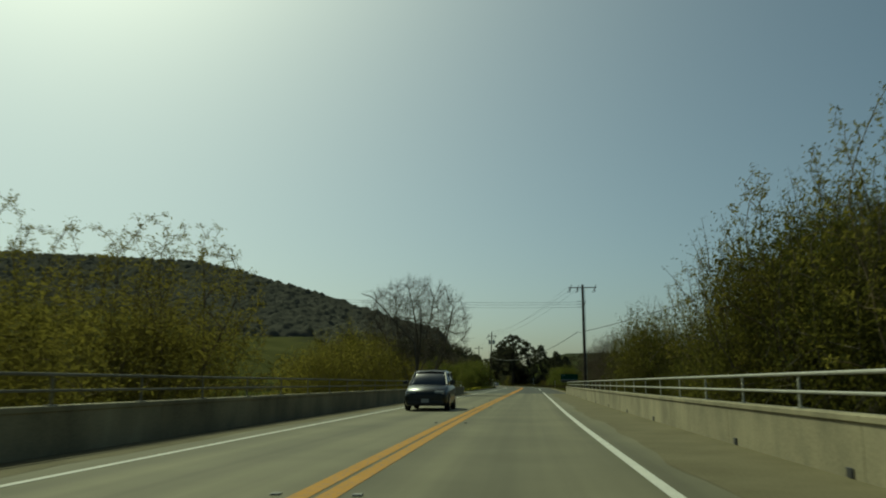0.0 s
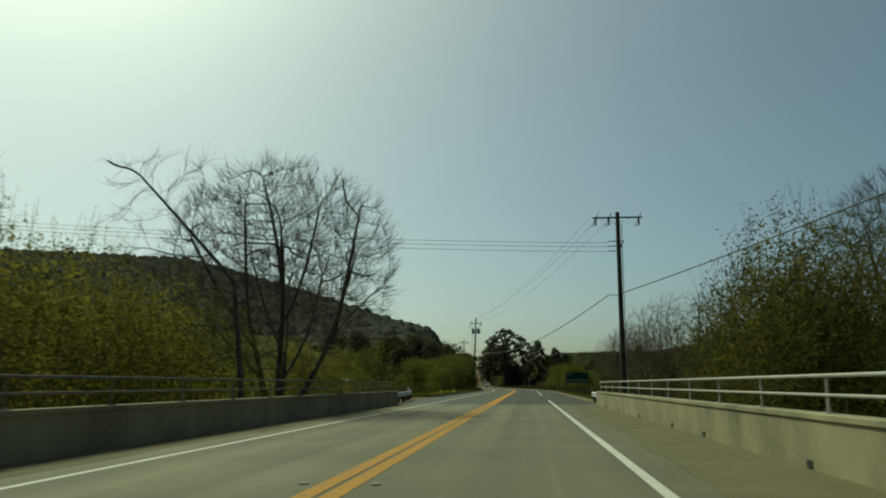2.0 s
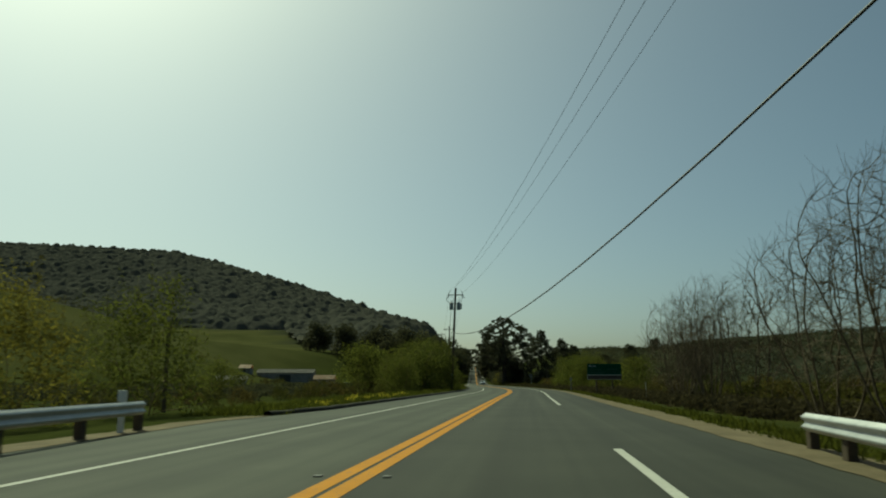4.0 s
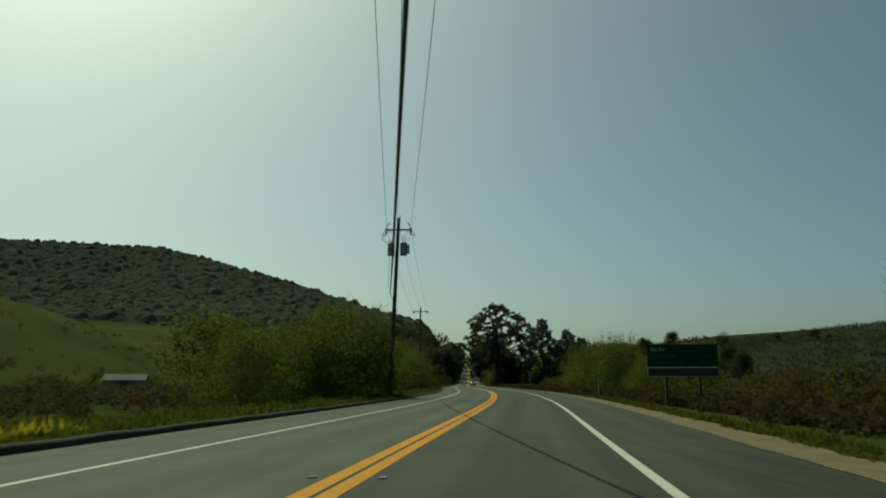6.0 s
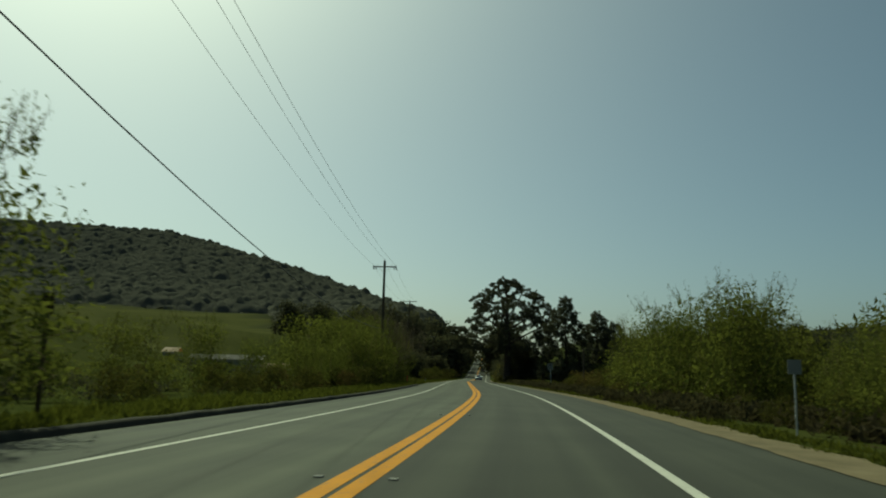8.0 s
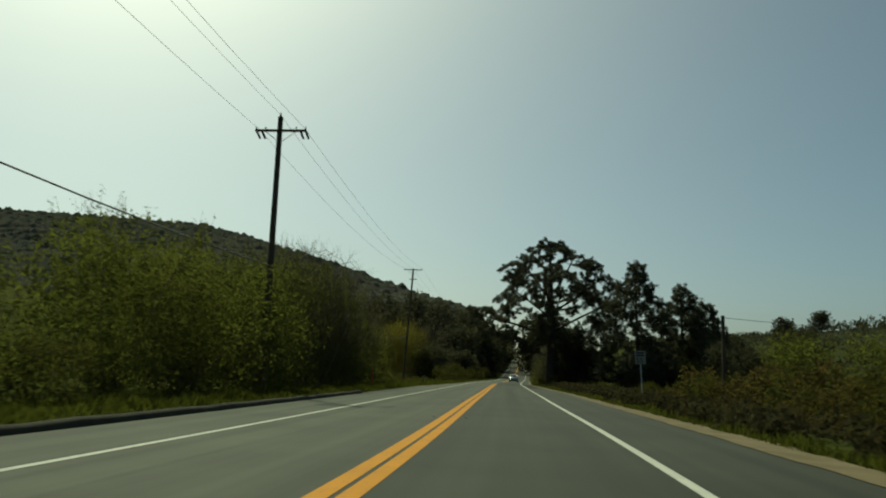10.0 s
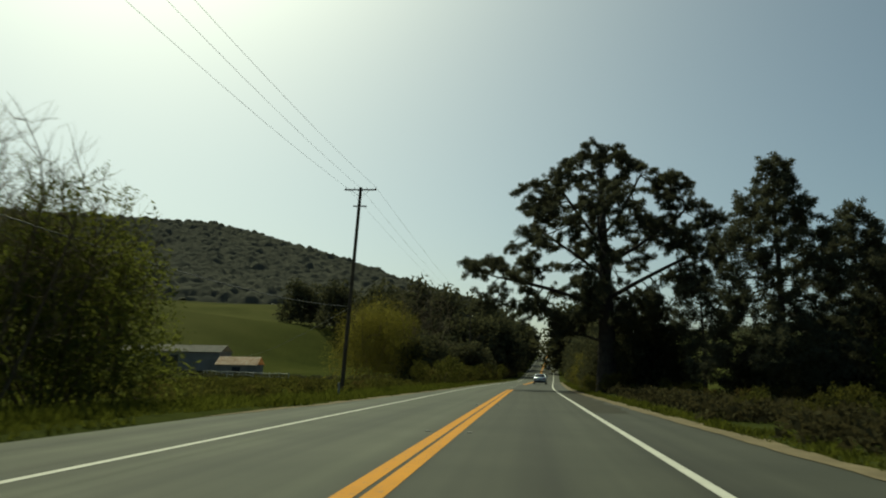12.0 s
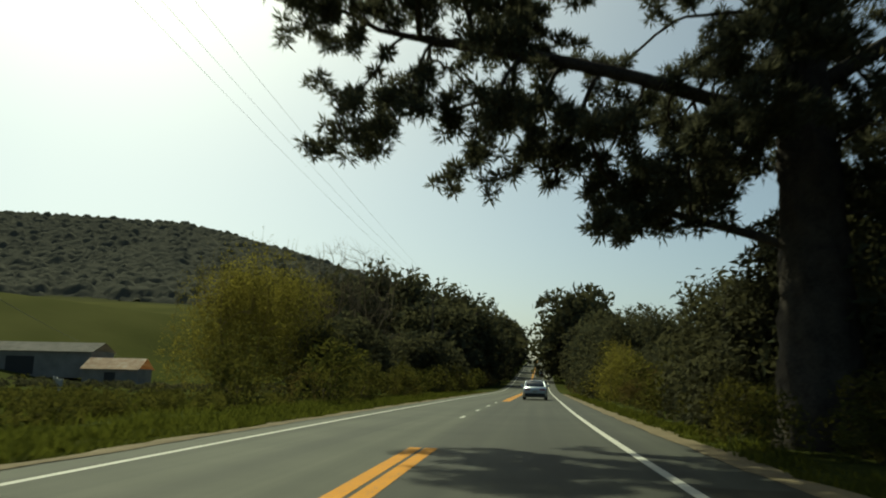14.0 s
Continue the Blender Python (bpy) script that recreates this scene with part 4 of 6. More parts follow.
# around the pines and beyond, east
band("c", 303, 340, 2.4, 11.5, 18, 1.2, 2.0, "scrub under the pines")
band("o", 343, 356, 2.0, 10.0, 14.2, 4.6, 6.0, "dark trees under the pines")
band("o", 322, 343, 3.0, 16, 24, 4.2, 5.4, "dark trees under the pines")
band("o", 318, 345, 6.0, 25, 34, 6.0, 8.5, "dark trees under the pines")
band("c", 300, 345, 2.8, 9.0, 11, 0.8, 1.5, "scrub under the pines")
row("o", [(9.0, 343.5, 6.0), (10.4, 340, 7.0), (12.0, 341.5, 7.4), (13.6, 340, 6.6), (8.6, 347, 5.2)], "dark trees under the pines")
row("c", [(6.7, 336.6, 1.6), (8.5, 336, 2.2), (9.3, 337.6, 2.6), (7.7, 335.2, 1.5), (6.5, 339.5, 2.0)], "scrub at the pine's foot")
row("w", [(7.8, 378, 5.0), (8.6, 385, 4.8), (10, 357, 4.4), (24, 322, 5)], "yellow willows under the pines")
band("c", 348, 440, 4.0, 6.8, 9.0, 1.8, 3.2, "scrub along the road")
band("o", 358, 388, 4.0, 9.6, 15, 4.0, 5.2, "dark trees along the road")
band("o", 388, 470, 5.0, 9.0, 15, 7.6, 10.4, "dark trees along the road")
band("o", 470, 640, 9.0, 8.5, 15, 12.0, 18.0, "dark trees along the far road")
band("o", 470, 640, 9.0, -9.5, -18, 13.0, 19.0, "dark trees along the far road")
row("o", [(-26, 500, 27), (-36, 515, 31), (-19, 540, 26), (-46, 505, 26), (-52, 535, 31), (-60, 540, 28), (-80, 560, 22), (-100, 575, 20)], "large dark trees behind the field")
row("o", [(9.5, 498, 24), (12, 520, 23)], "tall dark trees by the far road")
band("o", 300, 420, 14.0, 40, 70, 6, 9, "dark trees beyond the pines")


# the big leafless tree by the bridge
def curve_nodes(nodes, par, a, b, c, n, start):
    """Adds n nodes on the bend a-b-c to a node tree, the first hanging on start."""
    a, b, c = np.array(a, float), np.array(b, float), np.array(c, float)
    last = start
    for i in range(1, n + 1):
        t = i / n
        nodes.append(tuple((1 - t) ** 2 * a + 2 * t * (1 - t) * b + t * t * c))
        par.append(last)
        last = len(nodes) - 1
    return last


def big_bare_tree():
    """The large leafless tree: limbs that part near the ground, arch outwards and split into a dome of fine twigs."""
    r = np.random.RandomState(7)
    limbs = (((0.3, 0, 1.2), (1.5, 0.2, 4.2), (2.6, 0.2, 6.2), 0), ((2.6, 0.2, 6.2), (3.4, 0.3, 7.4), (4.9, 0.4, 8.6), 0), ((2.6, 0.2, 6.2), (3.2, -0.6, 8.0), (3.9, -1.2, 11.2), 0),
             ((1.6, 0.2, 4.4), (2.4, 1.4, 6.6), (3.0, 2.6, 10.2), 0), ((0.1, 0, 1.2), (0.2, -0.3, 4.0), (0.3, -0.4, 7.0), 1), ((0.3, -0.4, 7.0), (0.5, -0.8, 9.4), (-0.6, -1.2, 13.4), 1),
             ((0.3, -0.4, 6.6), (1.4, -0.6, 8.4), (1.9, -0.4, 12.2), 1), ((0.25, -0.3, 5.0), (0.9, -1.8, 7.4), (1.0, -3.4, 10.8), 1), ((-0.1, 0.2, 1.2), (-0.9, 0.3, 4.6), (-1.6, 0.4, 7.4), 2),
             ((-1.6, 0.4, 7.4), (-2.0, 0.8, 9.6), (-2.2, 1.0, 13.0), 2), ((-1.2, 0.4, 5.6), (-2.6, 0.2, 7.6), (-4.3, -0.2, 10.8), 2), ((-0.8, 0.3, 4.4), (-2.4, -0.8, 6.2), (-4.8, -1.0, 8.6), 2),
             ((-0.3, 0.1, 1.6), (-2.2, 0.4, 3.6), (-4.6, 0.6, 6.0), 2), ((0.0, 0.3, 1.2), (0.1, 1.4, 4.8), (-0.4, 2.8, 9.0), 3), ((0.1, 1.2, 4.4), (1.0, 2.6, 6.4), (1.0, 4.0, 9.6), 3), ((-0.1, 1.6, 5.4), (-1.6, 3.0, 7.2), (-2.6, 3.4, 10.6), 3))
    nodes, par = [(0.0, 0.0, -0.6)], [-1]
    curve_nodes(nodes, par, (0, 0, -0.6), (0.02, 0, 0.3), (0.05, 0.05, 1.2), 5, 0)
    for a, b, c, k in limbs:
        start = int(np.linalg.norm(np.array(nodes) - np.array(a), axis=1).argmin())
        curve_nodes(nodes, par, nodes[start], b, c, max(6, int(np.linalg.norm(np.array(c) - np.array(a)) / 0.33)), start)
    n = 3000
    D = r.normal(0, 1, (n * 2, 3))
    D /= np.linalg.norm(D, axis=1)[:, None]
    att = D * r.rand(n * 2, 1) ** 0.4 * np.array([5.5, 5.0, 5.2]) + np.array([0.1, 0, 9.4])
    att = att[att[:, 2] > 5.4 + 0.25 * np.hypot(att[:, 0], att[:, 1]) - 1.2][:n]
    N, pr = colonize(r, att, nodes, par, 0.26, 0.3, 3.0, 60, 0.07, keep=0.45)
    lines, rad, load = chains(N, pr, 0.0085, 2.15, 0.34)
    add_twigs(r, N, pr, load, lines, 3, 0.75, 0.25, 0.007, 5, (0.1, 0, 5.0))
    th = thing("bare_tree", Matrix.Translation(W(-9.3, 78, -0.3)), "large leafless spreading tree with several arching limbs", "tree")
    rest = []
    for P, R in lines:
        if R[0] > 0.05:
            attach("limb", mesh_np("limb", *tubes([(P, R)], 8), (BARK,), True), th)
        else:
            rest.append((P, R))
    attach("twig_crown", mesh_np("twig_crown", *tubes(rest, 3), (BARK,), True), th, "fine grey-brown bare twigs")
    return th


def crooked_tree():
    """A thin crooked leafless tree that leans over the parapet's end."""
    r = np.random.RandomState(17)
    stem = [(0, 0, -0.4), (0.02, 0, 2.0), (0.0, 0, 4.0), (-0.25, 0.1, 5.9), (-0.45, 0.1, 7.6), (-1.4, 0.2, 8.6), (-2.7, 0.1, 10.0), (-3.5, -0.1, 10.9), (-4.1, 0, 11.5)]
    nodes = [stem[0]]
    par = [-1]
    for a, b in zip(stem[:-1], stem[1:]):
        for f in (0.25, 0.5, 0.75, 1.0):
            nodes.append(tuple(a[k] + (b[k] - a[k]) * f for k in range(3)))
            par.append(len(nodes) - 2)
    curve_nodes(nodes, par, (-0.4, 0.1, 7.1), (-1.4, 0.5, 7.9), (-3.4, 0.4, 6.7), 10, 15)
    curve_nodes(nodes, par, (0, 0, 5.4), (-1.0, -0.4, 6.2), (-2.6, -0.5, 5.4), 9, 11)
    curve_nodes(nodes, par, (-1.4, 0.2, 8.6), (-2.2, 0.5, 8.4), (-3.8, 0.6, 8.9), 8, 20)
    n = 240
    att = np.stack([r.uniform(-5.4, -1.2, n), r.normal(0, 0.7, n), r.uniform(5.6, 12.4, n)], 1)
    N, pr = colonize(r, att, nodes, par, 0.26, 0.4, 1.7, 30, 0.2, keep=0.8)
    lines, rad, load = chains(N, pr, 0.007, 2.2, 0.15)
    add_twigs(r, N, pr, load, lines, 2, 0.6, 0.3, 0.005, 2)
    th = thing("bare_tree", Matrix.Translation((W(-7.6, 69).x, 69, -2.9)), "thin crooked leafless tree leaning over the brush", "tree")
    rest = []
    for P, R in lines:
        if R[0] > 0.03:
            R = np.maximum(R, 0.03 + 0.11 * np.clip(1 - P[:, 2] / 12.5, 0, 1)) if np.allclose(P[0], stem[0]) else R
            attach("limb", mesh_np("limb", *tubes([(P, R)], 8), (BARK,), True), th)
        else:
            rest.append((P, R))
    attach("twig_crown", mesh_np("twig_crown", *tubes(rest, 3), (BARK,), True), th, "fine grey-brown bare twigs")
    return th


crooked_tree()
great_tree = big_bare_tree()
for _o, _y, _s, _t in ((32.5, 105, 1.3, 2.2), (44, 106, 1.75, 4.4)):
    copy_thing(great_tree, Matrix.Translation(W(_o, _y, -0.3)) @ Matrix.Rotation(_t, 4, "Z") @ Matrix.Scale(_s, 4))


def tuft(rs_, centres, radius, n, needle, blade=0.15):
    """Needle tufts: n thin blades round each centre."""
    C = np.repeat(centres, n, 0)
    D = rs_.normal(0, 1, C.shape)
    D[:, 2] = D[:, 2] * 0.8 + 0.25
    D /= np.linalg.norm(D, axis=1)[:, None]
    S = np.cross(D, rs_.normal(0, 1, C.shape))
    S /= np.linalg.norm(S, axis=1)[:, None] + 1e-9
    r = radius * rs_.uniform(0.05, 0.6, (len(C), 1))
    a = C + D * r
    L = needle * rs_.uniform(0.7, 1.3, (len(C), 1))
    w = needle * blade
    V = np.stack([a - S * w, a + S * w, a + D * L], 1).reshape(-1, 3)
    return V, np.arange(len(V)).reshape(-1, 3)


def pine(off, y, height, seed, env, clouds, trunk_r, label, cloud_r=(1.2, 2.1), flat=0.36, n_needle=40, needle=0.15, per=34, lean=(0, 0), step=0.36, tip=0.014, skew=0.0, more=(), limbs=(), blade=0.15):
    """A pine: trunk, limbs grown out to flat clouds of foliage inside the outline env (height, reach), and needle tufts on the outer twigs."""
    r = np.random.RandomState(seed)
    hs, rs_ = zip(*env)
    att = [np.array(c) + r.normal(0, 1, (30, 3)) * np.array([0.7, 0.7, 0.3]) for c in more]
    for k in range(clouds):
        f = (k + r.rand()) / clouds
        h = hs[0] + (hs[-1] - hs[0]) * f
        q = np.interp(h, hs, rs_) * (0.25 + 0.75 * r.rand() ** 0.6)
        a = k * 2.39996 + r.uniform(-0.4, 0.4)
        q *= 1 - skew * math.cos(a)
        c = np.array([q * math.cos(a) + lean[0] * h / height, q * math.sin(a) + lean[1] * h / height, h + 0.06 * q])
        rad = r.uniform(*cloud_r) * (0.65 if h > 0.85 * height else 1)
        D = r.normal(0, 1, (per, 3))
        D /= np.linalg.norm(D, axis=1)[:, None]
        att.append(c + D * r.rand(per, 1) ** 0.4 * np.array([rad, rad, rad * flat]))
    att = np.concatenate(att)
    nodes, par = [], []
    m = int(height * 0.93 / 0.5)
    for j in range(m + 1):
        f = j / m
        nodes.append((lean[0] * f + 0.1 * math.sin(5 * f), lean[1] * f + 0.1 * math.cos(4 * f), -0.5 + (height * 0.93 + 0.5) * f))
        par.append(j - 1)
    for a, b, c in limbs:
        curve_nodes(nodes, par, nodes[a], b, c, 10, a)
    N, pr = colonize(r, att, nodes, par, step, 0.42, 14.0, 120, 0.16, 0.02)
    lines, rad, load = chains(N, pr, tip, 2.3, trunk_r * 0.6)
    th = thing("pine_tree", Matrix.Translation(W(off, y, -0.1)), label, "tree")
    f = np.linspace(0, 1, m + 1)
    R = trunk_r * (1 - 0.86 * f) * (1 + 0.35 * np.exp(-f * 30))
    fine = np.linspace(0, m, m * 4 + 1)
    spine = np.stack([np.interp(fine, np.arange(m + 1), np.array(nodes)[:m + 1, k]) for k in range(3)], 1)
    V, F = tubes([(spine, np.interp(fine, np.arange(m + 1), R))], 22)
    mid = np.repeat(spine, 22, 0)
    ridge = 1 + 0.07 * np.sin(np.arange(len(V)) % 22 * 2.3 + V[:, 2] * 0.8) + 0.05 * np.sin(V[:, 2] * 5.1 + np.arange(len(V)) % 22 * 1.7) + r.normal(0, 0.025, len(V))
    attach("trunk", mesh_np("trunk", mid + (V - mid) * ridge[:, None], F, (PINE_BARK,), True), th)
    rest = []
    for P, q in lines:
        if len(P) == m + 1 and np.allclose(P[0], nodes[0]) or np.allclose(P[0], nodes[0]):
            continue
        if q[1] > 0.055:
            attach("limb", mesh_np("limb", *tubes([(P, q)], 7), (PINE_BARK,), True), th)
        else:
            rest.append((P, q))
    attach("twig_crown", mesh_np("twig_crown", *tubes(rest, 3), (PINE_BARK,), True), th)
    T = N[m + 1:][load[m + 1:] <= 3]
    C = np.concatenate([T, T + r.normal(0, 0.16, T.shape)])
    attach("foliage", mesh_np("foliage", *tuft(r, C, 0.36, n_needle, needle, blade), (NEEDLE,)), th, "dark green needle tufts")
    return th


pine(8.0, 338.2, 21.5, 4, [(5.6, 4.0), (7.4, 8.2), (10.5, 10.8), (13, 9.8), (16, 8.0), (19.0, 5.6), (21.3, 2.0)], 165, 0.88, "tall dark spreading pine with heavy limbs over the road", (0.8, 1.55), 0.5, 56, 0.2, 24, lean=(-0.2, 0.4), tip=0.02, skew=0.02, blade=0.16,
     limbs=((9, (-1.2, 0.0, 4.7), (-3.3, 0.1, 5.3)), (14, (-2.6, 0.2, 8.6), (-8.6, 0.3, 9.8)), (16, (2.4, -0.2, 9.4), (6.8, 0.1, 11.6)), (20, (-2.0, 0.6, 11.6), (-6.2, 0.8, 14.6)), (22, (2.6, 0.4, 12.2), (6.6, 0.3, 15.6)), (25, (-1.4, -0.8, 14.0), (-4.0, -1.6, 17.8)), (27, (1.2, 0.8, 15.0), (3.0, 1.4, 19.0)), (18, (0.4, 2.4, 10.4), (0.8, 6.0, 13.0)), (19, (-0.2, -2.4, 10.8), (-0.6, -5.6, 13.4))),
     more=((7.6, 0.2, 13.0), (8.6, 0.6, 12.0), (7.0, -0.7, 9.6), (8.2, 0.2, 10.6), (9.2, 0.1, 15.2), (7.4, 0.5, 16.2), (-11.6, 0, 11.0), (-10.2, 0.8, 11.2), (-9.0, -0.8, 10.6), (-10.8, -0.6, 10.2), (-10.4, 0.4, 7.4), (-8.8, -0.6, 7.6), (-7.2, 0.6, 6.6), (-9.4, 0.2, 9.0), (7.2, 0.5, 11.4), (8.4, -0.4, 14.4), (-3.5, 0, 4.9), (-2.7, -0.5, 5.6), (-3.9, 0.3, 6.0), (-1.9, 0.4, 6.4), (4.3, 0.2, 6.8), (5.2, -0.3, 5.8), (5.9, 0, 5.4), (1.6, 0.5, 7.2), (2.6, -0.3, 8.0), (-1.4, -0.6, 8.2)))
pine(10.9, 344.5, 7.6, 31, [(0.6, 4.0), (2.6, 4.0), (4.2, 2.8), (6.0, 1.6), (7.4, 0.4)], 62, 0.26, "dark bushy young pine behind the spreading pine", (0.8, 1.5), 0.7, 24, 0.24, 24, blade=0.22)
UPRIGHT = "dark upright pine with a ragged pointed crown"
pine(18.4, 325.5, 17.0, 5, [(1.2, 5.0), (4, 5.4), (8, 4.5), (12, 3.2), (15, 1.6), (16.8, 0.5)], 95, 0.34, UPRIGHT, (0.8, 1.5), 0.7, 27, 0.24, 24, blade=0.18)
pine(25.0, 330, 14.6, 8, [(1.5, 4.4), (5, 4.6), (9, 3.2), (12.5, 1.6), (14.4, 0.4)], 70, 0.32, UPRIGHT, (0.8, 1.5), 0.7, 27, 0.24, 24, blade=0.18)
pine(14.4, 330.5, 9.4, 23, [(3.6, 1.4), (5.2, 2.2), (7.4, 1.9), (9.2, 0.4)], 34, 0.18, "slender dark pine with a bare lower trunk", (0.6, 1.1), 0.6, 16, 0.22, 20, blade=0.2)
pine(30.0, 338, 13.0, 15, [(1.5, 4.0), (5, 4.0), (9, 2.8), (12.8, 0.5)], 60, 0.3, UPRIGHT, (0.8, 1.5), 0.7, 27, 0.24, 24, blade=0.18)


# the canopy of the woods: one sheet of domed treetops of uneven size
def canopy():
    r = np.random.RandomState(31)
    cell, step = 8.0, 2.9
    X, Y = np.meshgrid(np.arange(-1250, -58, step), np.arange(500, 1420, step))
    X, Y = X + r.uniform(-1, 1, X.shape), Y + r.uniform(-1, 1, Y.shape)
    nx, ny = int(1300 / cell) + 6, int(1000 / cell) + 6
    jx, jy, size, tall = r.rand(ny, nx), r.rand(ny, nx), r.uniform(0.6, 1.25, (ny, nx)), r.uniform(-2.6, 2.6, (ny, nx)) + 4.2 * r.rand(ny, nx) ** 6
    ci, cj = ((Y - 480) / cell).astype(int), ((X + 1275) / cell).astype(int)
    dome = np.full(X.shape, -2.2)
    for di in (-1, 0, 1):
        for dj in (-1, 0, 1):
            i, j = np.clip(ci + di, 0, ny - 1), np.clip(cj + dj, 0, nx - 1)
            d2 = (X - (-1275 + (j + jx[i, j]) * cell)) ** 2 + (Y - (480 + (i + jy[i, j]) * cell)) ** 2
            rad = cell * 0.75 * size[i, j]
            dome = np.maximum(dome, tall[i, j] + 5.6 * size[i, j] * (np.sqrt(np.clip(1.1 - d2 / rad ** 2, 0, None)) - 0.75))
    O = X - xc(Y)
    h, d = hill(X, Y, True)
    rim = d + 25 * wobble(O, Y, 0.02)
    Z = gz(O, Y) + 4.5 + dome + r.normal(0, 0.8, X.shape)
    lim = -110 + 75 * smooth(480, 620, Y)
    Z = Z - 8 * smooth(440, 462, rim) - 9 * smooth(-22, 0, O - lim) - 8 * (1 - smooth(9, 13, h)) - 8 * (1 - smooth(575, 600, Y))
    F = grid_faces(*X.shape)
    ok = (rim < 462) & (O < lim) & (h > 9) & (Y > 575) & ~((d > 130) & (Y > 1300))
    F = F[ok.ravel()[F].all(1)]
    V = np.stack([X, Y, Z], -1).reshape(-1, 3)
    used = np.unique(F)
    back = np.zeros(len(V), int)
    back[used] = np.arange(len(used))
    ob = new("hill_woods", mesh_np("hill_woods", V[used], back[F], (HAZED_WOODS,)))
    return tagged(ob, "dark evergreen woods covering the hill, haze put into their colour", "woods", kind="stuff")


canopy()


def leaf_scrub(name, n, area, size, per, mat, label, seed, leaf):
    """A rough cover of low bushes, each a loose heap of leaves."""
    r = np.random.RandomState(seed)
    o, y = r.uniform(*area[0], n), r.uniform(*area[1], n)
    z = gz(o, y)
    s_ = size * r.uniform(0.6, 1.4, n)
    C = np.repeat(np.stack([xc(y) + o, y, z], 1), per, 0)
    D = r.normal(0, 1, C.shape)
    D /= np.linalg.norm(D, axis=1)[:, None]
    D[:, 2] = np.abs(D[:, 2]) * 0.95
    C = C + D * np.repeat(s_, per)[:, None] * r.uniform(0.6, 1.05, (len(C), 1))
    return tagged(new(name, mesh_np(name, *leaves(r, C, leaf, 0.6), (mat,))), label, "scrub", kind="stuff")


leaf_scrub("far_scrub_east", 4600, ((42, 300), (90, 620)), 2.3, 26, OAK, "dark low scrub on the far rise", 33, 0.9)
leaf_scrub("near_scrub_east", 1200, ((16, 50), (118, 300)), 1.3, 70, OLIVE, "dense olive brush on the low ground", 34, 0.36)
leaf_scrub("roadside_scrub_east", 560, ((9.4, 17), (114, 200)), 0.7, 60, DRY_BRUSH, "low dark brush beyond the verge", 37, 0.26)
leaf_scrub("roadside_scrub_pines", 1000, ((7.4, 15), (200, 350)), 0.65, 60, DRY_BRUSH, "low dark brown brush beyond the verge", 38, 0.24)
leaf_scrub("shed_brush", 220, ((-100, -22), (392, 438)), 0.75, 60, OAK, "dark brush in front of the sheds", 39, 0.42)
leaf_scrub("ditch_brush", 420, ((-36, -10.5), (298, 374)), 0.7, 60, OLIVE, "low olive brush beside the verge", 40, 0.26)
leaf_scrub("field_scrub_west", 620, ((-70, -17), (122, 235)), 1.0, 70, OAK, "dark low brush in the wet field", 35, 0.36)
leaf_scrub("slope_scrub", 420, ((-230, -75), (190, 470)), 1.3, 26, OLIVE, "patches of low olive brush on the green slope", 41, 0.6)
row("o", [(74, 420, 5.5), (112, 424, 4.6), (120, 412, 5.2), (129, 420, 4.2), (96, 430, 3.6)], "small trees on the far rise")


# verge grass: many thin blades
def grass(name, y0, y1, o_fn, n, h, seed, label, mat=GRASS):
    r = np.random.RandomState(seed)
    y = r.uniform(y0, y1, n)
    f = r.rand(n)
    lo, hi = o_fn(y)
    o = lo + (hi - lo) * f
    patch = 0.6 + 0.5 * wobble(o * 3, y, 0.9)
    x, z = xc(y) + o, gz(o, y)
    a = r.uniform(0, 6.28, n)
    hh = h * r.uniform(0.4, 1.3, n) * np.clip(patch, 0.3, 1.2)
    w = 0.03 + 0.02 * r.rand(n)
    lean = r.normal(0, 0.35, (n, 2)) * hh[:, None]
    b = np.stack([x, y, z - 0.02], 1)
    s = np.stack([np.cos(a) * w, np.sin(a) * w, 0 * a], 1)
    t = b + np.concatenate([lean, hh[:, None]], 1)
    V = np.stack([b - s, b + s, t], 1).reshape(-1, 3)
    return tagged(new(name, mesh_np(name, V, np.arange(3 * n).reshape(-1, 3), (mat,))), label, "grass", kind="stuff")


grass("verge_grass_west", 112, 284, lambda y: (-edge(([0, 1], [0, 0]), y) - 6.25, 0 * y - 9.8), 52000, 0.3, 1, "bright green verge grass behind the berm")
grass("verge_grass_field", 282, 420, lambda y: (edge(EDGE_L, y) - 0.35, edge(EDGE_L, y) - 4.2), 42000, 0.3, 2, "bright green verge grass beside the road")
grass("verge_grass_east", 98, 420, lambda y: (edge(EDGE_R, y) + 0.8 - 0.45 * smooth(200, 290, y), edge(EDGE_R, y) + 2.2 - 0.5 * smooth(200, 290, y)), 40000, 0.24, 3, "olive green verge grass beside the gravel")
grass("field_grass_west", 290, 370, lambda y: (0 * y - 9.5, 0 * y - 45), 26000, 0.45, 4, "rough green field grass")
grass("verge_flowers", 120, 146, lambda y: (0 * y - 6.7 - 0.5 * np.abs(np.sin(y * 0.6)), 0 * y - 7.5), 900, 0.36, 6, "small yellow verge flowers in the grass", FLOWER)

# ---- poles and wires ----
def wire_mesh(a, b, sag, r, n=14, sides=4):
    a, b = np.array(a, float), np.array(b, float)
    t = np.linspace(0, 1, n)
    P = a[None] + (b - a)[None] * t[:, None]
    P[:, 2] -= 4 * sag * t * (1 - t)
    return tubes([(P, np.full(n, r))], sides)


def span(name, a, b, sag, r, label):
    V, F = wire_mesh(a, b, sag, r)
    return tagged(new(name, mesh_np(name, V, F, (WIRE,), True)), label, "cable", "overhead wires")


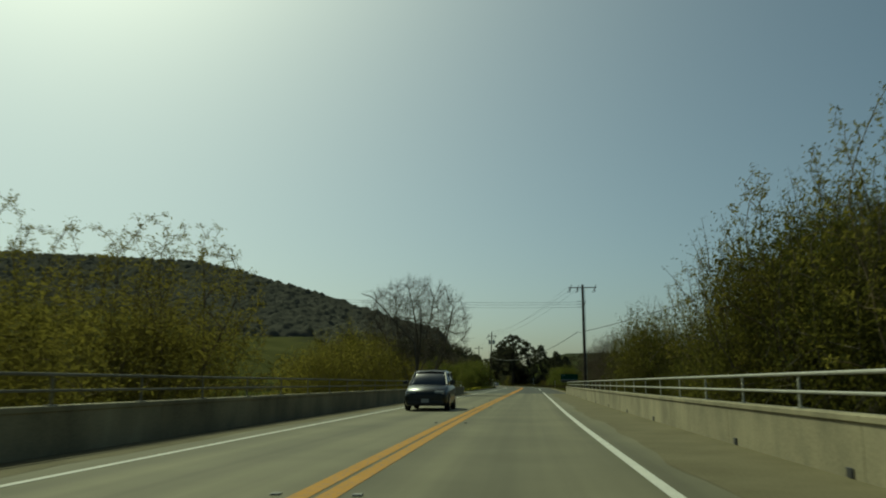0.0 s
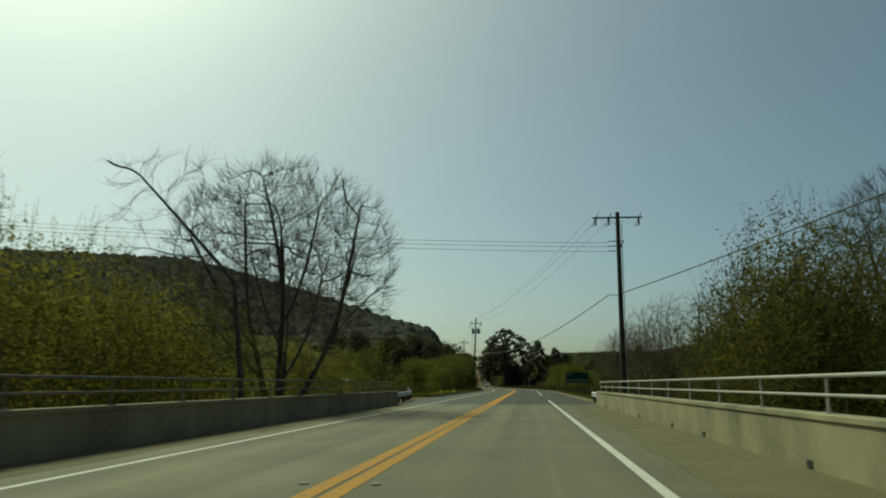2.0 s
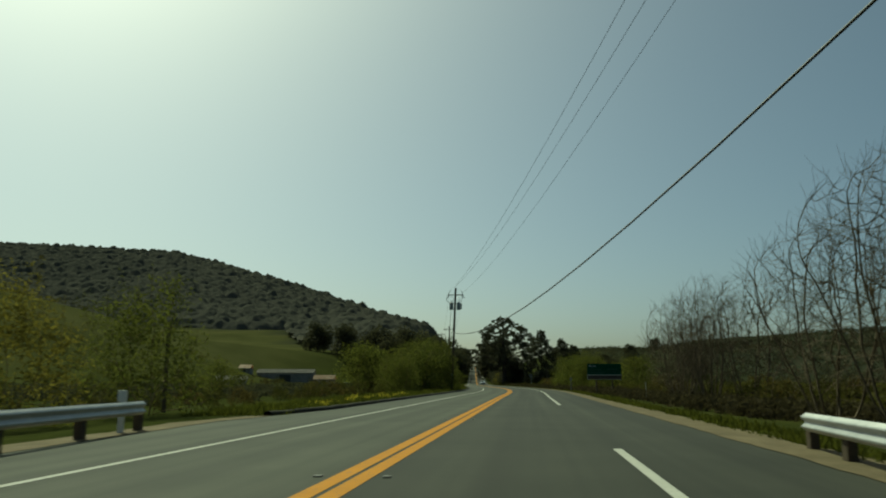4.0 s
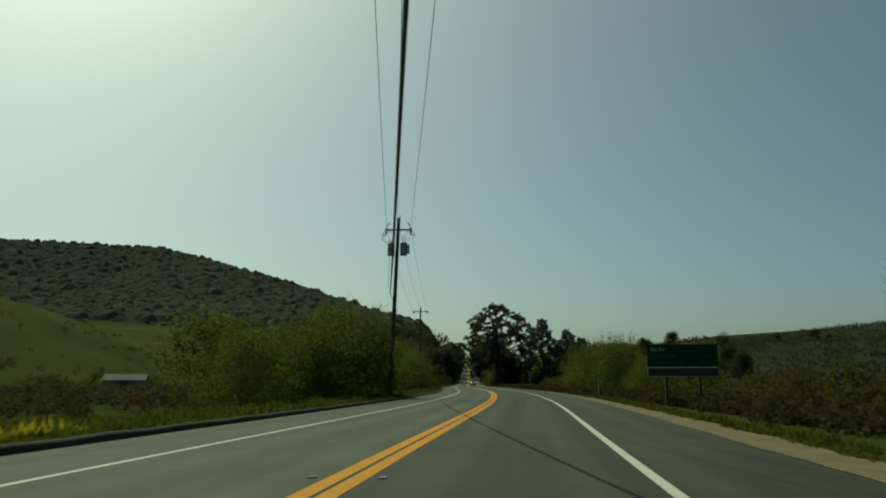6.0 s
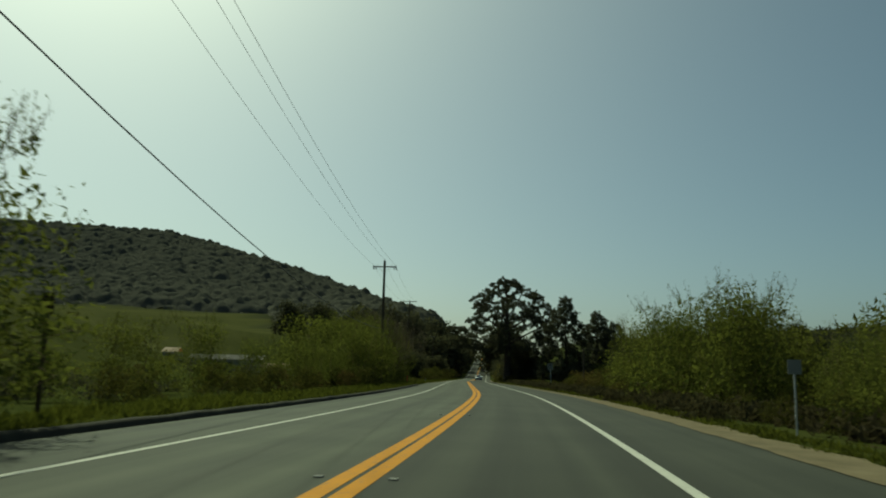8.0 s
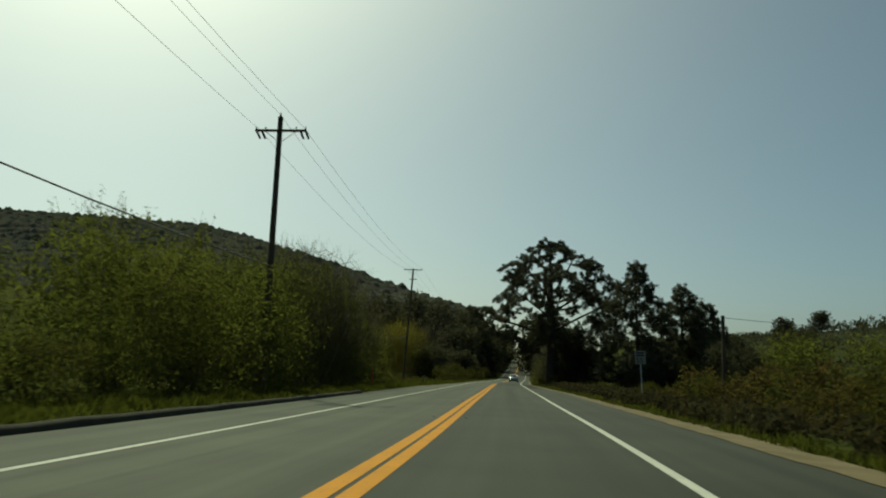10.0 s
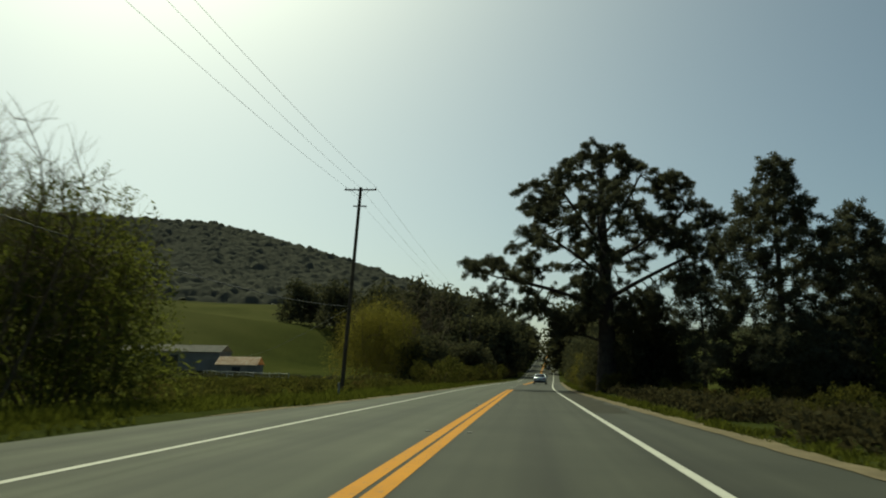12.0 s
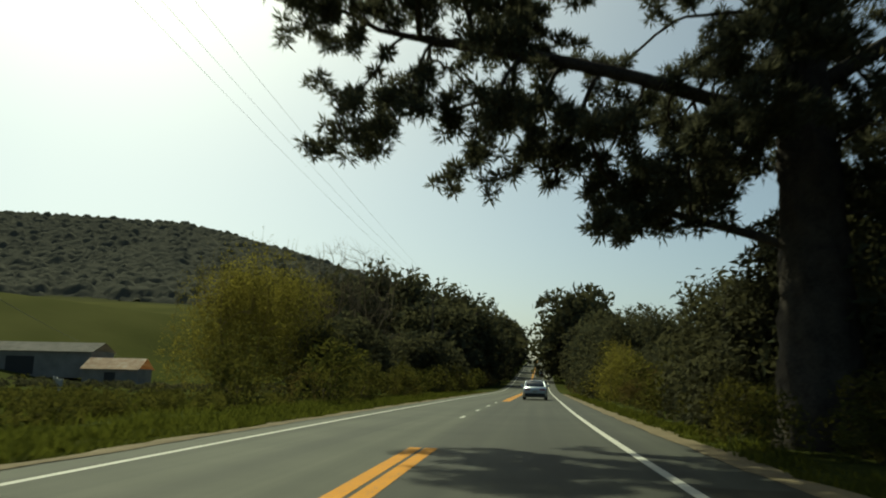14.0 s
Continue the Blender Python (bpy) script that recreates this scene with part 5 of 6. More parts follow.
def insulator(bm, p, h=0.16, r=0.05):
    p = Vector(p)
    rod(bm, p, p + Vector((0, 0, h * 0.5)), 0.015, n=6)
    for i in range(3):
        rod(bm, p + Vector((0, 0, h * (0.35 + 0.2 * i))), p + Vector((0, 0, h * (0.45 + 0.2 * i))), r * (1 - 0.15 * i), r * (0.7 - 0.1 * i), 8)


def pole(name, base, top, turn, label, arm=1.25, arm_drop=0.35, r=(0.17, 0.12), pins=(-1.15, -0.4, 1.15), low_arm=0.0, lean=(0, 0)):
    """A timber pole with its crossarm, braces and pin insulators."""
    m = Matrix.Translation(base) @ Matrix.Rotation(turn, 4, "Z")
    th = thing(name, m, label, "utility pole", "utility poles")
    h = top - base[2]
    b = bmesh.new()
    rod(b, (0, 0, -0.4), (lean[0], lean[1], h), r[0], r[1], 14)
    part("shaft", b, POLE_WOOD, th)
    lx = lean[0] * 0.95
    if arm:
        z = h - arm_drop
        b = bmesh.new()
        box(b, (lx - arm, 0.11, z - 0.055), (lx + arm, 0.21, z + 0.055), 0.01)
        part("crossarm", b, POLE_WOOD, th)
        for sx in (-1, 1):
            b = bmesh.new()
            rod(b, (lx + sx * 0.75, 0.15, z - 0.05), (lx, 0.13, z - 0.6), 0.018, n=6)
            part("brace", b, GALV, th)
        for q in pins:
            b = bmesh.new()
            insulator(b, (lx + q, 0.16, z + 0.05))
            part("insulator", b, PORCELAIN, th)
    if low_arm:
        b = bmesh.new()
        box(b, (lx - 0.55, 0.11, h - low_arm - 0.05), (lx + 0.55, 0.2, h - low_arm + 0.05), 0.01)
        part("crossarm", b, POLE_WOOD, th)
    return th


def cutout(th, x, z, s=1):
    """A fuse cutout hung under a crossarm with its slanted barrel."""
    b = bmesh.new()
    rod(b, (x, 0.16, z), (x, 0.16, z - 0.5), 0.055, 0.05, 8)
    for i in range(4):
        rod(b, (x, 0.16, z - 0.08 - 0.11 * i), (x, 0.16, z - 0.12 - 0.11 * i), 0.085, 0.07, 8)
    rod(b, (x - 0.05 * s, 0.2, z - 0.5), (x - 0.3 * s, 0.22, z - 0.55), 0.025, n=6)
    rod(b, (x - 0.3 * s, 0.22, z - 0.55), (x - 0.05 * s, 0.24, z - 0.1), 0.02, n=6)
    rod(b, (x, 0.16, z), (x + 0.22 * s, 0.16, z + 0.42), 0.035, 0.03, 6)
    return part("cutout", b, PORCELAIN, th, "dark fuse cutout")


def transformer(th, x, z):
    b = bmesh.new()
    rod(b, (x, 0.0, z), (x, 0.0, z + 0.85), 0.26, 0.26, 18)
    rod(b, (x, 0.0, z + 0.85), (x, 0.0, z + 0.93), 0.275, 0.2, 18)
    rod(b, (x, 0, z - 0.03), (x, 0, z + 0.02), 0.275, 0.275, 18)
    t = part("transformer", b, CAN, th, "grey steel transformer can")
    for dx in (-0.1, 0.1):
        c = bmesh.new()
        insulator(c, (x + dx, 0, z + 0.92), 0.3, 0.05)
        part("bushing", c, PORCELAIN, t)
    return t


A_BASE, A_TOP = W(8.75, 98.3), 13.3
pole_a = pole("utility_pole", A_BASE, A_TOP, 0.0, "tall dark timber utility pole with crossarm and fuse cutouts", arm=1.75, arm_drop=0.35, r=(0.2, 0.14), pins=())
hA = A_TOP - A_BASE.z
for _x in (-1.55, -0.62, 1.5):
    cutout(pole_a, _x, hA - 0.4)
_b = bmesh.new()
for _z in (2.1, 2.45, 2.8):
    rod(_b, (-0.12, 0, hA - _z), (-0.75, 0.05, hA - _z), 0.035, 0.03, 6)
rod(_b, (0.12, 0, hA - 2.6), (0.34, 0, hA - 2.05), 0.05, 0.05, 6)
part("dead_end_insulators", _b, PORCELAIN, pole_a)
_b = bmesh.new()
rod(_b, (0.24, -0.05, 0), (0.24, -0.05, hA - 0.6), 0.03, n=6)
part("riser_pipe", _b, GALV, pole_a)

_b = bmesh.new()
rod(_b, (0, 0, 7.27 - A_BASE.z), (-0.77, 0, 7.38 - A_BASE.z), 0.03, 0.025, 8)
part("standoff_bracket", _b, GALV, pole_a)

B_BASE, B_TOP = W(-7.35, 185.6), 13.0
pole_b = pole("utility_pole", B_BASE, B_TOP, 0.05, "leaning timber pole with two grey transformers and cutouts", arm=0.95, arm_drop=0.85, pins=(), lean=(0.55, 0))
hB = B_TOP - B_BASE.z
for _x, _s in ((-0.38, 1), (1.42, -1)):
    cutout(pole_b, _x, hB - 0.7, _s)
transformer(pole_b, 0.0, hB - 2.75)
transformer(pole_b, 0.92, hB - 2.75)
_b = bmesh.new()
insulator(_b, (0.65, 0, hB - 0.05), 0.3, 0.06)
part("insulator", _b, PORCELAIN, pole_b)
_b = bmesh.new()
box(_b, (-0.1, -0.2, 1.9), (0.1, -0.165, 2.15), 0.005)
part("number_tag", _b, SIGN_WHITE, pole_b, "small pale tag nailed to the pole")

_b = bmesh.new()
for _k in range(5):
    box(_b, (1.2, -0.16 + 0.07 * _k, hB - 2.65), (1.34, -0.13 + 0.07 * _k, hB - 2.0), 0.004)
part("radiator_fins", _b, CAN, pole_b, "grey cooling fins")


def loose_wire(th, pts, r):
    """A slack jumper wire through the points, under a pole."""
    P = []
    for i in range(len(pts) - 1):
        p0, p1, p2, p3 = (np.array(pts[max(0, min(len(pts) - 1, k))], float) for k in (i - 1, i, i + 1, i + 2))
        for t in np.linspace(0, 1, 7)[:-1]:
            P.append(0.5 * (2 * p1 + (p2 - p0) * t + (2 * p0 - 5 * p1 + 4 * p2 - p3) * t * t + (3 * p1 - p0 - 3 * p2 + p3) * t ** 3))
    P.append(np.array(pts[-1], float))
    return attach("jumper_wire", mesh_np("jumper_wire", *tubes([(np.array(P), np.full(len(P), r))], 5), (WIRE,), True), th)


for _pts in (((-0.38, 0.16, hB - 1.2), (-0.62, 0.2, hB - 1.5), (-0.3, 0.1, hB - 1.75), (0.0, 0.0, hB - 1.62)),
             ((-0.55, 0.2, hB - 1.0), (-0.7, 0.25, hB - 1.6), (-0.2, 0.1, hB - 1.85), (0.25, 0.05, hB - 1.5)),
             ((1.42, 0.16, hB - 1.2), (1.25, 0.2, hB - 1.65), (1.0, 0.1, hB - 1.4), (0.9, 0.0, hB - 1.62)),
             ((1.42, 0.16, hB - 0.7), (1.1, 0.1, hB - 1.2), (0.8, 0.05, hB - 1.5)),
             ((-0.1, -0.05, hB - 2.75), (-0.14, -0.05, hB - 4.0), (-0.2, -0.05, hB - 5.2))):
    loose_wire(pole_b, _pts, 0.014)

C_BASE, C_TOP = W(-9.5, 254.6), 12.95
pole_c = pole("utility_pole", C_BASE, C_TOP, 0.08, "tall timber utility pole with one crossarm", arm=1.25, arm_drop=0.62, pins=(-1.2, -0.75, 0.75, 1.2))
_b = bmesh.new()
insulator(_b, (0, 0, C_TOP - C_BASE.z - 0.05), 0.3, 0.06)
part("insulator", _b, PORCELAIN, pole_c)
for _x in (-1.2, -0.95, 0.95, 1.2):
    _b = bmesh.new()
    for _i in range(5):
        _k = 0.12 + 0.1 * _i
        rod(_b, (_x, 0.2 + _k, C_TOP - C_BASE.z - 0.62 - 0.35 * _k), (_x, 0.26 + _k, C_TOP - C_BASE.z - 0.64 - 0.35 * _k), 0.06, 0.05, 8)
    rod(_b, (_x, 0.18, C_TOP - C_BASE.z - 0.62), (_x, 0.75, C_TOP - C_BASE.z - 0.82), 0.02, n=6)
    part("dead_end_insulator", _b, PORCELAIN, pole_c)
D_BASE, D_TOP = W(-12.85, 327.7), 15.7
pole("utility_pole", D_BASE, D_TOP, 0.1, "tall timber utility pole with crossarm and braces by a field", arm=1.3, arm_drop=0.15, pins=(-1.2, -0.5, 0.5, 1.2), low_arm=1.5, lean=(0.9, 0))
E_BASE, E_TOP = W(-14.6, 440), 14.6
pole("utility_pole", E_BASE, E_TOP, 0.1, "timber utility pole beyond the field", arm=1.25, pins=(-1.1, -0.4, 1.1))
R_BASE, R_TOP = W(12.0, 260.5), 4.4
pole("service_pole", R_BASE, R_TOP, 0.0, "short timber service pole in the scrub", arm=0, r=(0.1, 0.085))

a_top, b_top, c_top, d_top, e_top = (Vector((p.x, p.y, t)) for p, t in ((A_BASE, A_TOP), (B_BASE, B_TOP), (C_BASE, C_TOP), (D_BASE, D_TOP), (E_BASE, E_TOP)))
D_LEAN = 0.9
Z_BASE = Vector((20.3, 39, 0))
THICK = "thick black telephone cable between poles"
THIN = "thin power line between poles"
span("phone_cable", (Z_BASE.x, Z_BASE.y, 9.4), (a_top.x, a_top.y, 7.45), 0.5, 0.035, THICK)
span("phone_cable", (a_top.x - 0.75, a_top.y, 7.4), (b_top.x - 0.05, b_top.y, 7.4), 2.05, 0.035, THICK)
span("phone_cable", (b_top.x, b_top.y, 7.4), (c_top.x, c_top.y, 5.8), 1.2, 0.026, THICK)
span("phone_cable", (c_top.x, c_top.y, 5.8), (d_top.x + 0.25, d_top.y, 6.2), 1.4, 0.02, THICK)
for _o in (-1.0, -0.1, 1.0):
    span("power_line", (a_top.x - 1.1 + 0.75 * _o, a_top.y + 0.15, 13.05), (b_top.x + 0.55 + _o * 0.9, b_top.y, 12.4 + 0.8 * (abs(_o) < 0.5)), 1.2, 0.011, THIN)
    span("power_line", (b_top.x + 0.55 + _o * 0.9, b_top.y, 12.3 + 0.8 * (abs(_o) < 0.5)), (c_top.x + _o * 1.15, c_top.y + 0.15, 12.45 + 0.7 * (abs(_o) < 0.5)), 0.9, 0.01, THIN)
    span("power_line", (c_top.x + _o * 1.15, c_top.y + 0.15, 12.45 + 0.7 * (abs(_o) < 0.5)), (d_top.x + D_LEAN + _o * 1.2, d_top.y + 0.15, 15.75), 0.9, 0.01, THIN)
    span("power_line", (d_top.x + D_LEAN + _o * 1.2, d_top.y + 0.15, 15.75), (e_top.x + _o, e_top.y + 0.15, 15.9), 0.9, 0.009, THIN)
for _i, _z in enumerate((11.1, 10.8, 10.45)):
    span("power_line", (a_top.x - 0.75, a_top.y, _z), (-50, 82 - _i, 12.0 - 0.35 * _i), 0.7, 0.012, THIN)
span("service_drop", (R_BASE.x, R_BASE.y, 4.3), (60, 290, 5.0), 0.6, 0.012, THIN)
span("service_drop", (d_top.x + 0.4, d_top.y, 6.1), (-85, 440, 4.2), 0.8, 0.016, THIN)

# ---- guard rails ----
def guard_rail(name, pts, label):
    """A W-beam on timber posts."""
    th = thing(name, pose(0, 0, 0), label, "guard rail")
    prof = [(0.0, 0.155), (0.02, 0.13), (0.075, 0.1), (0.075, 0.06), (0.015, 0.02), (0.015, -0.02), (0.075, -0.06), (0.075, -0.1), (0.02, -0.13), (0.0, -0.155)]
    side = -1 if pts[0][0] > 0 else 1
    P = []
    for (o0, y0, z0), (o1, y1, z1) in zip(pts[:-1], pts[1:]):
        for i in range(4):
            t = i / 4
            P.append((o0 + (o1 - o0) * t, y0 + (y1 - y0) * t, z0 + (z1 - z0) * t))
    P.append(pts[-1])
    V = [[float(xc(y)) + o + side * a, y, z + h] for o, y, z in P for a, h in prof]
    V += [[float(xc(y)) + o + side * (a - 0.006), y, z + h] for o, y, z in P for a, h in prof]
    n, m = len(prof), len(P)
    F = [(i * n + k, i * n + k + 1, i * n + n + k + 1, i * n + n + k) for i in range(m - 1) for k in range(n - 1)]
    F += [tuple(v + m * n for v in f[::-1]) for f in F]
    attach("beam", mesh_np("beam", V, F, (GALV,), True), th)
    for i in range(0, m, 2):
        o, y, z = P[i]
        b = bmesh.new()
        box(b, (-0.08, -0.1, -0.6), (0.08, 0.1, z + 0.16), 0.012)
        p = part("post", b, POLE_WOOD, th)
        p.matrix_basis = pose(float(xc(y)) + o - side * 0.1, y, 0)
    return th


guard_rail("guard_rail", [(6.1, 88.0, 0.5), (6.25, 92, 0.5), (6.4, 96, 0.48), (6.9, 100.5, 0.45)], "galvanised W-beam guard rail at the bridge end")
guard_rail("guard_rail", [(-5.45, 88.0, 0.52), (-5.75, 93, 0.52), (-6.2, 98, 0.52), (-6.9, 104, 0.52)], "galvanised W-beam guard rail at the bridge end")
_b = bmesh.new()
box(_b, (-0.07, -0.02, -0.3), (0.07, 0.02, 0.95), 0.008)
box(_b, (-0.1, -0.03, 0.75), (0.1, 0.03, 1.0), 0.01)
_m = part("marker_post", _b, SIGN_WHITE)
_m.matrix_basis = Matrix.Translation(W(-7.0, 103.2))
tagged(_m, "small white reflective marker post by the guard rail", "marker post")

# ---- signs ----
def text_mesh(body, size, mat):
    """The body in the built-in font as a thin mesh, its lower left corner at the origin."""
    cu = bpy.data.curves.new("text", "FONT")
    cu.body, cu.size, cu.extrude = body, size, 0.003
    ob = new("text", cu)
    bpy.context.view_layer.update()
    me = bpy.data.meshes.new_from_object(ob.evaluated_get(bpy.context.evaluated_depsgraph_get()))
    bpy.data.objects.remove(ob)
    me.materials.clear()
    me.materials.append(mat)
    return me


def lettering(body, size, x, z, y, mat, parent):
    ob = attach("lettering", text_mesh(body, size, mat), parent)
    ob.matrix_basis = pose(x, y, z, 90, 0, 0)
    return ob


sx0 = 8.35
guide = thing("guide_sign", Matrix.Translation((sx0, 172, 0)), "large green road guide sign on two timber posts", "road sign")
g0 = float(gz(8.5, 172))
for _x in (0.95, 2.65):
    _b = bmesh.new()
    box(_b, (_x - 0.075, 0.04, g0 - 0.4), (_x + 0.075, 0.19, 2.6), 0.01)
    part("post", _b, POLE_WOOD, guide)
_b = bmesh.new()
box(_b, (0, -0.03, 1.9), (3.6, 0.03, 3.05), 0.006)
panel = part("panel", _b, SIGN_GREEN, guide, "dark green sign panel")
_b = bmesh.new()
box(_b, (0.02, -0.025, 1.4), (3.6, 0.025, 1.82), 0.006)
part("panel", _b, SIGN_BROWN, guide, "dark brown lower panel")
_b = bmesh.new()
for lo, hi in (((0, -0.036, 1.83), (3.6, -0.0, 1.895)), ((0.0, -0.036, 1.385), (3.6, 0.0, 1.41)), ((0.0, -0.036, 1.41), (0.02, 0.0, 1.83))):
    box(_b, lo, hi, 0.002)
part("border", _b, SIGN_EDGE, guide, "pale border strip")
lettering("Big Sur", 0.27, 0.18, 2.72, -0.034, SIGN_EDGE, panel)
LEGEND = plain("faded_legend", (0.022, 0.065, 0.042), 0.7, spec=0.1)
for lo, hi in (((0.2, -0.036, 2.38), (1.5, -0.03, 2.52)), ((2.1, -0.036, 2.38), (3.2, -0.03, 2.52)), ((0.2, -0.036, 2.05), (1.9, -0.03, 2.19)), ((2.7, -0.036, 2.05), (3.0, -0.03, 2.19))):
    _b = bmesh.new()
    box(_b, lo, hi, 0.001)
    part("legend_bar", _b, LEGEND, panel, "faded unreadable line")

sp = W(7.6, 262)
speed = thing("speed_sign", Matrix.Translation((3.97, 266.7, sp.z)) @ Matrix.Rotation(radians(-3), 4, "Y"), "white speed limit sign on a thin post", "road sign")
_b = bmesh.new()
box(_b, (-0.03, 0.02, -0.3), (0.03, 0.07, 2.9), 0.005)
part("post", _b, GALV, speed)
_b = bmesh.new()
box(_b, (-0.3, -0.012, 2.13), (0.3, 0.012, 2.88), 0.004)
plate = part("plate", _b, SIGN_DULL, speed, "white sign plate with its shade put into the colour")
lettering("55", 0.42, -0.25, 2.2, -0.016, SIGN_BLACK, plate)
for z in (2.58, 2.72):
    _b = bmesh.new()
    box(_b, (-0.22, -0.018, z), (0.22, -0.012, z + 0.09), 0.001)
    part("legend_bar", _b, SIGN_BLACK, plate)


def marker(name, off, y, h, mat, label, w=0.05, plate_h=0.0, plate_mat=SIGN_BROWN):
    th = thing(name, Matrix.Translation(W(off, y)), label, "marker post")
    b = bmesh.new()
    box(b, (-w, -0.02, -0.3), (w, 0.02, h), 0.006)
    part("post", b, mat, th)
    if plate_h:
        b = bmesh.new()
        box(b, (-0.16, -0.035, h - plate_h), (0.16, -0.02, h + 0.02), 0.005)
        part("plate", b, plate_mat, th)
    return th


marker("red_marker", -8.4, 277.5, 1.0, RED, "thin red plastic marker post in the verge")
marker("white_marker", -7.3, 305, 0.7, FENCE_WHITE, "thin pale marker post in the verge", 0.035)
marker("verge_marker", 9.8, 139.5, 1.25, FENCE_WHITE, "thin pale marker post among the brush", 0.022)
marker("verge_sign", 8.3, 194, 1.75, GALV, "small pale sign plate on a thin steel post", 0.02, 0.32, SIGN_DULL)
marker("small_sign", -8.2, 190, 2.6, POLE_WOOD, "small dark sign on a timber post in the brush", 0.05, 0.45)
marker("small_sign", -12, 293, 3.5, POLE_WOOD, "small dark sign on a timber post in the brush", 0.05, 0.6)
marker("field_post", -14.0, 120, 4.0, POLE_WOOD, "weathered timber post in the field", 0.09)

# ---- farm beyond the field ----
def shed(x, y, turn, length, depth, wall, ridge, roof_mat, label):
    """A low building with boarded walls and a pitched metal roof."""
    z = float(gz(x - float(xc(y)), y))
    th = thing("shed", Matrix.Translation((x, y, z)) @ Matrix.Rotation(turn, 4, "Z"), label, "shed")
    b = bmesh.new()
    box(b, (-length / 2, -depth / 2, -0.5), (length / 2, depth / 2, wall), 0.02)
    part("wall", b, BOARDS, th)
    for s in (-1, 1):
        b = bmesh.new()
        vs = [b.verts.new(p) for p in ((-length / 2 - 0.3, s * (depth / 2 + 0.4), wall - 0.15), (length / 2 + 0.3, s * (depth / 2 + 0.4), wall - 0.15), (length / 2 + 0.3, 0, ridge), (-length / 2 - 0.3, 0, ridge))]
        b.faces.new(vs)
        bmesh.ops.solidify(b, geom=b.faces[:], thickness=0.08)
        part("roof", b, roof_mat, th)
    b = bmesh.new()
    box(b, (-length * 0.1, -depth / 2 - 0.03, 0), (length * 0.1, -depth / 2 + 0.02, wall * 0.75), 0.01)
    part("door", b, TRIM_BLACK, th)
    return th


shed(-88, 444, 0.15, 9.5, 6, 2.6, 4.4, RUST_ROOF, "grey boarded shed with a rusty metal roof")
shed(-107, 447, 0.12, 26, 8, 4.2, 5.8, BOARDS, "long low weathered grey farm building")
shed(-122, 434, 0.1, 5, 6, 2.4, 3.9, RUST_ROOF, "grey boarded shed with a rusty metal roof")
shed(-60, 250, 0.3, 6, 5, 1.9, 2.7, BOARDS, "low pale farm building beyond the field")

fence = thing("field_fence", pose(0, 0, 0), "white wire and timber field fence", "fence")
_pb = bmesh.new()
box(_pb, (-0.06, -0.06, -0.3), (0.06, 0.06, 1.2), 0.01)
_fp = None
for _i in range(14):
    _y = 372 + 4.5 * _i
    _x = -46 - 3.4 * _i
    _g = float(gz(_x - float(xc(_y)), _y))
    _o = part("post", _pb, FENCE_WHITE, fence) if _fp is None else attach("post", _fp.data, fence)
    _fp = _fp or _o
    _o.matrix_basis = pose(_x, _y, _g)
for _z in (0.55, 1.05):
    _P = [(-46 - 3.4 * i, 372 + 4.5 * i, float(gz(-46 - 3.4 * i - float(xc(372 + 4.5 * i)), 372 + 4.5 * i)) + _z) for i in range(14)]
    attach("rail", mesh_np("rail", *tubes([(np.array(_P), np.full(14, 0.05))], 5), (FENCE_WHITE,)), fence)

# ---- road studs, drain holes ----
_sb = bmesh.new()
box(_sb, (-0.05, -0.05, 0), (0.05, 0.05, 0.018), 0.006)
_stud = part("road_stud", _sb, SIGN_DULL)
_stud.matrix_basis = pose(float(xc(8.0)) - 0.42, 8.0, 0.002)
tagged(_stud, "small pale square road stud beside the yellow line", "road stud", "road studs")
for _k in range(0, 22):
    for _o in (-0.42, 0.42):
        _y = 8.0 + 14.6 * _k
        if (_k or _o > 0) and _y < 330:
            copy_thing(_stud, pose(float(xc(_y)) + _o, _y, 0.002))
_hb = bmesh.new()
box(_hb, (-0.02, -0.09, 0.0), (0.012, 0.09, 0.12), 0.01)
_hole = part("drain_hole", _hb, TRIM_BLACK)
_hole.matrix_basis = pose(float(xc(10.0)) + 5.945, 10.0, 0.01)
tagged(_hole, "dark drain hole at the foot of the parapet", "drain", "drain holes")
for _y in (15.1, 24.5, 31, 38.5, 46, 54, 60.5, 64.3, 70.5, 76.5, 82):
    copy_thing(_hole, pose(float(xc(_y)) + 5.945, _y, 0.01))


# ---- cars ----
def loft(sections, mat, name, parent, label="", smooth_shade=True):
    """A closed skin over sections along y; each is (y, [(x, z)...]) with the same number of points, mirrored by the caller."""
    n = len(sections[0][1])
    V = [(x, y, z) for y, s in sections for x, z in s]
    F = [(i * n + k, i * n + (k + 1) % n, (i + 1) * n + (k + 1) % n, (i + 1) * n + k) for i in range(len(sections) - 1) for k in range(n)]
    me = bpy.data.meshes.new(name)
    me.from_pydata(V, [], F + [tuple(range(n))[::-1], tuple(range((len(sections) - 1) * n, len(sections) * n))])
    me.materials.append(mat)
    if smooth_shade:
        for p in me.polygons:
            p.use_smooth = len(p.vertices) == 4
    return attach(name, me, parent, label)


def hull(w, z0, z1, r):
    """A rounded rectangle outline, half width w."""
    h = z1 - z0
    return [(-w * 0.93, z0), (w * 0.93, z0), (w, z0 + h * 0.25), (w, z0 + h * 0.6), (w * 0.97, z1 - r * h * 0.4), (w * (0.95 - r * 0.15), z1), (0, z1 + 0.02), (-w * (0.95 - r * 0.15), z1), (-w * 0.97, z1 - r * h * 0.4), (-w, z0 + h * 0.6), (-w, z0 + h * 0.25)]


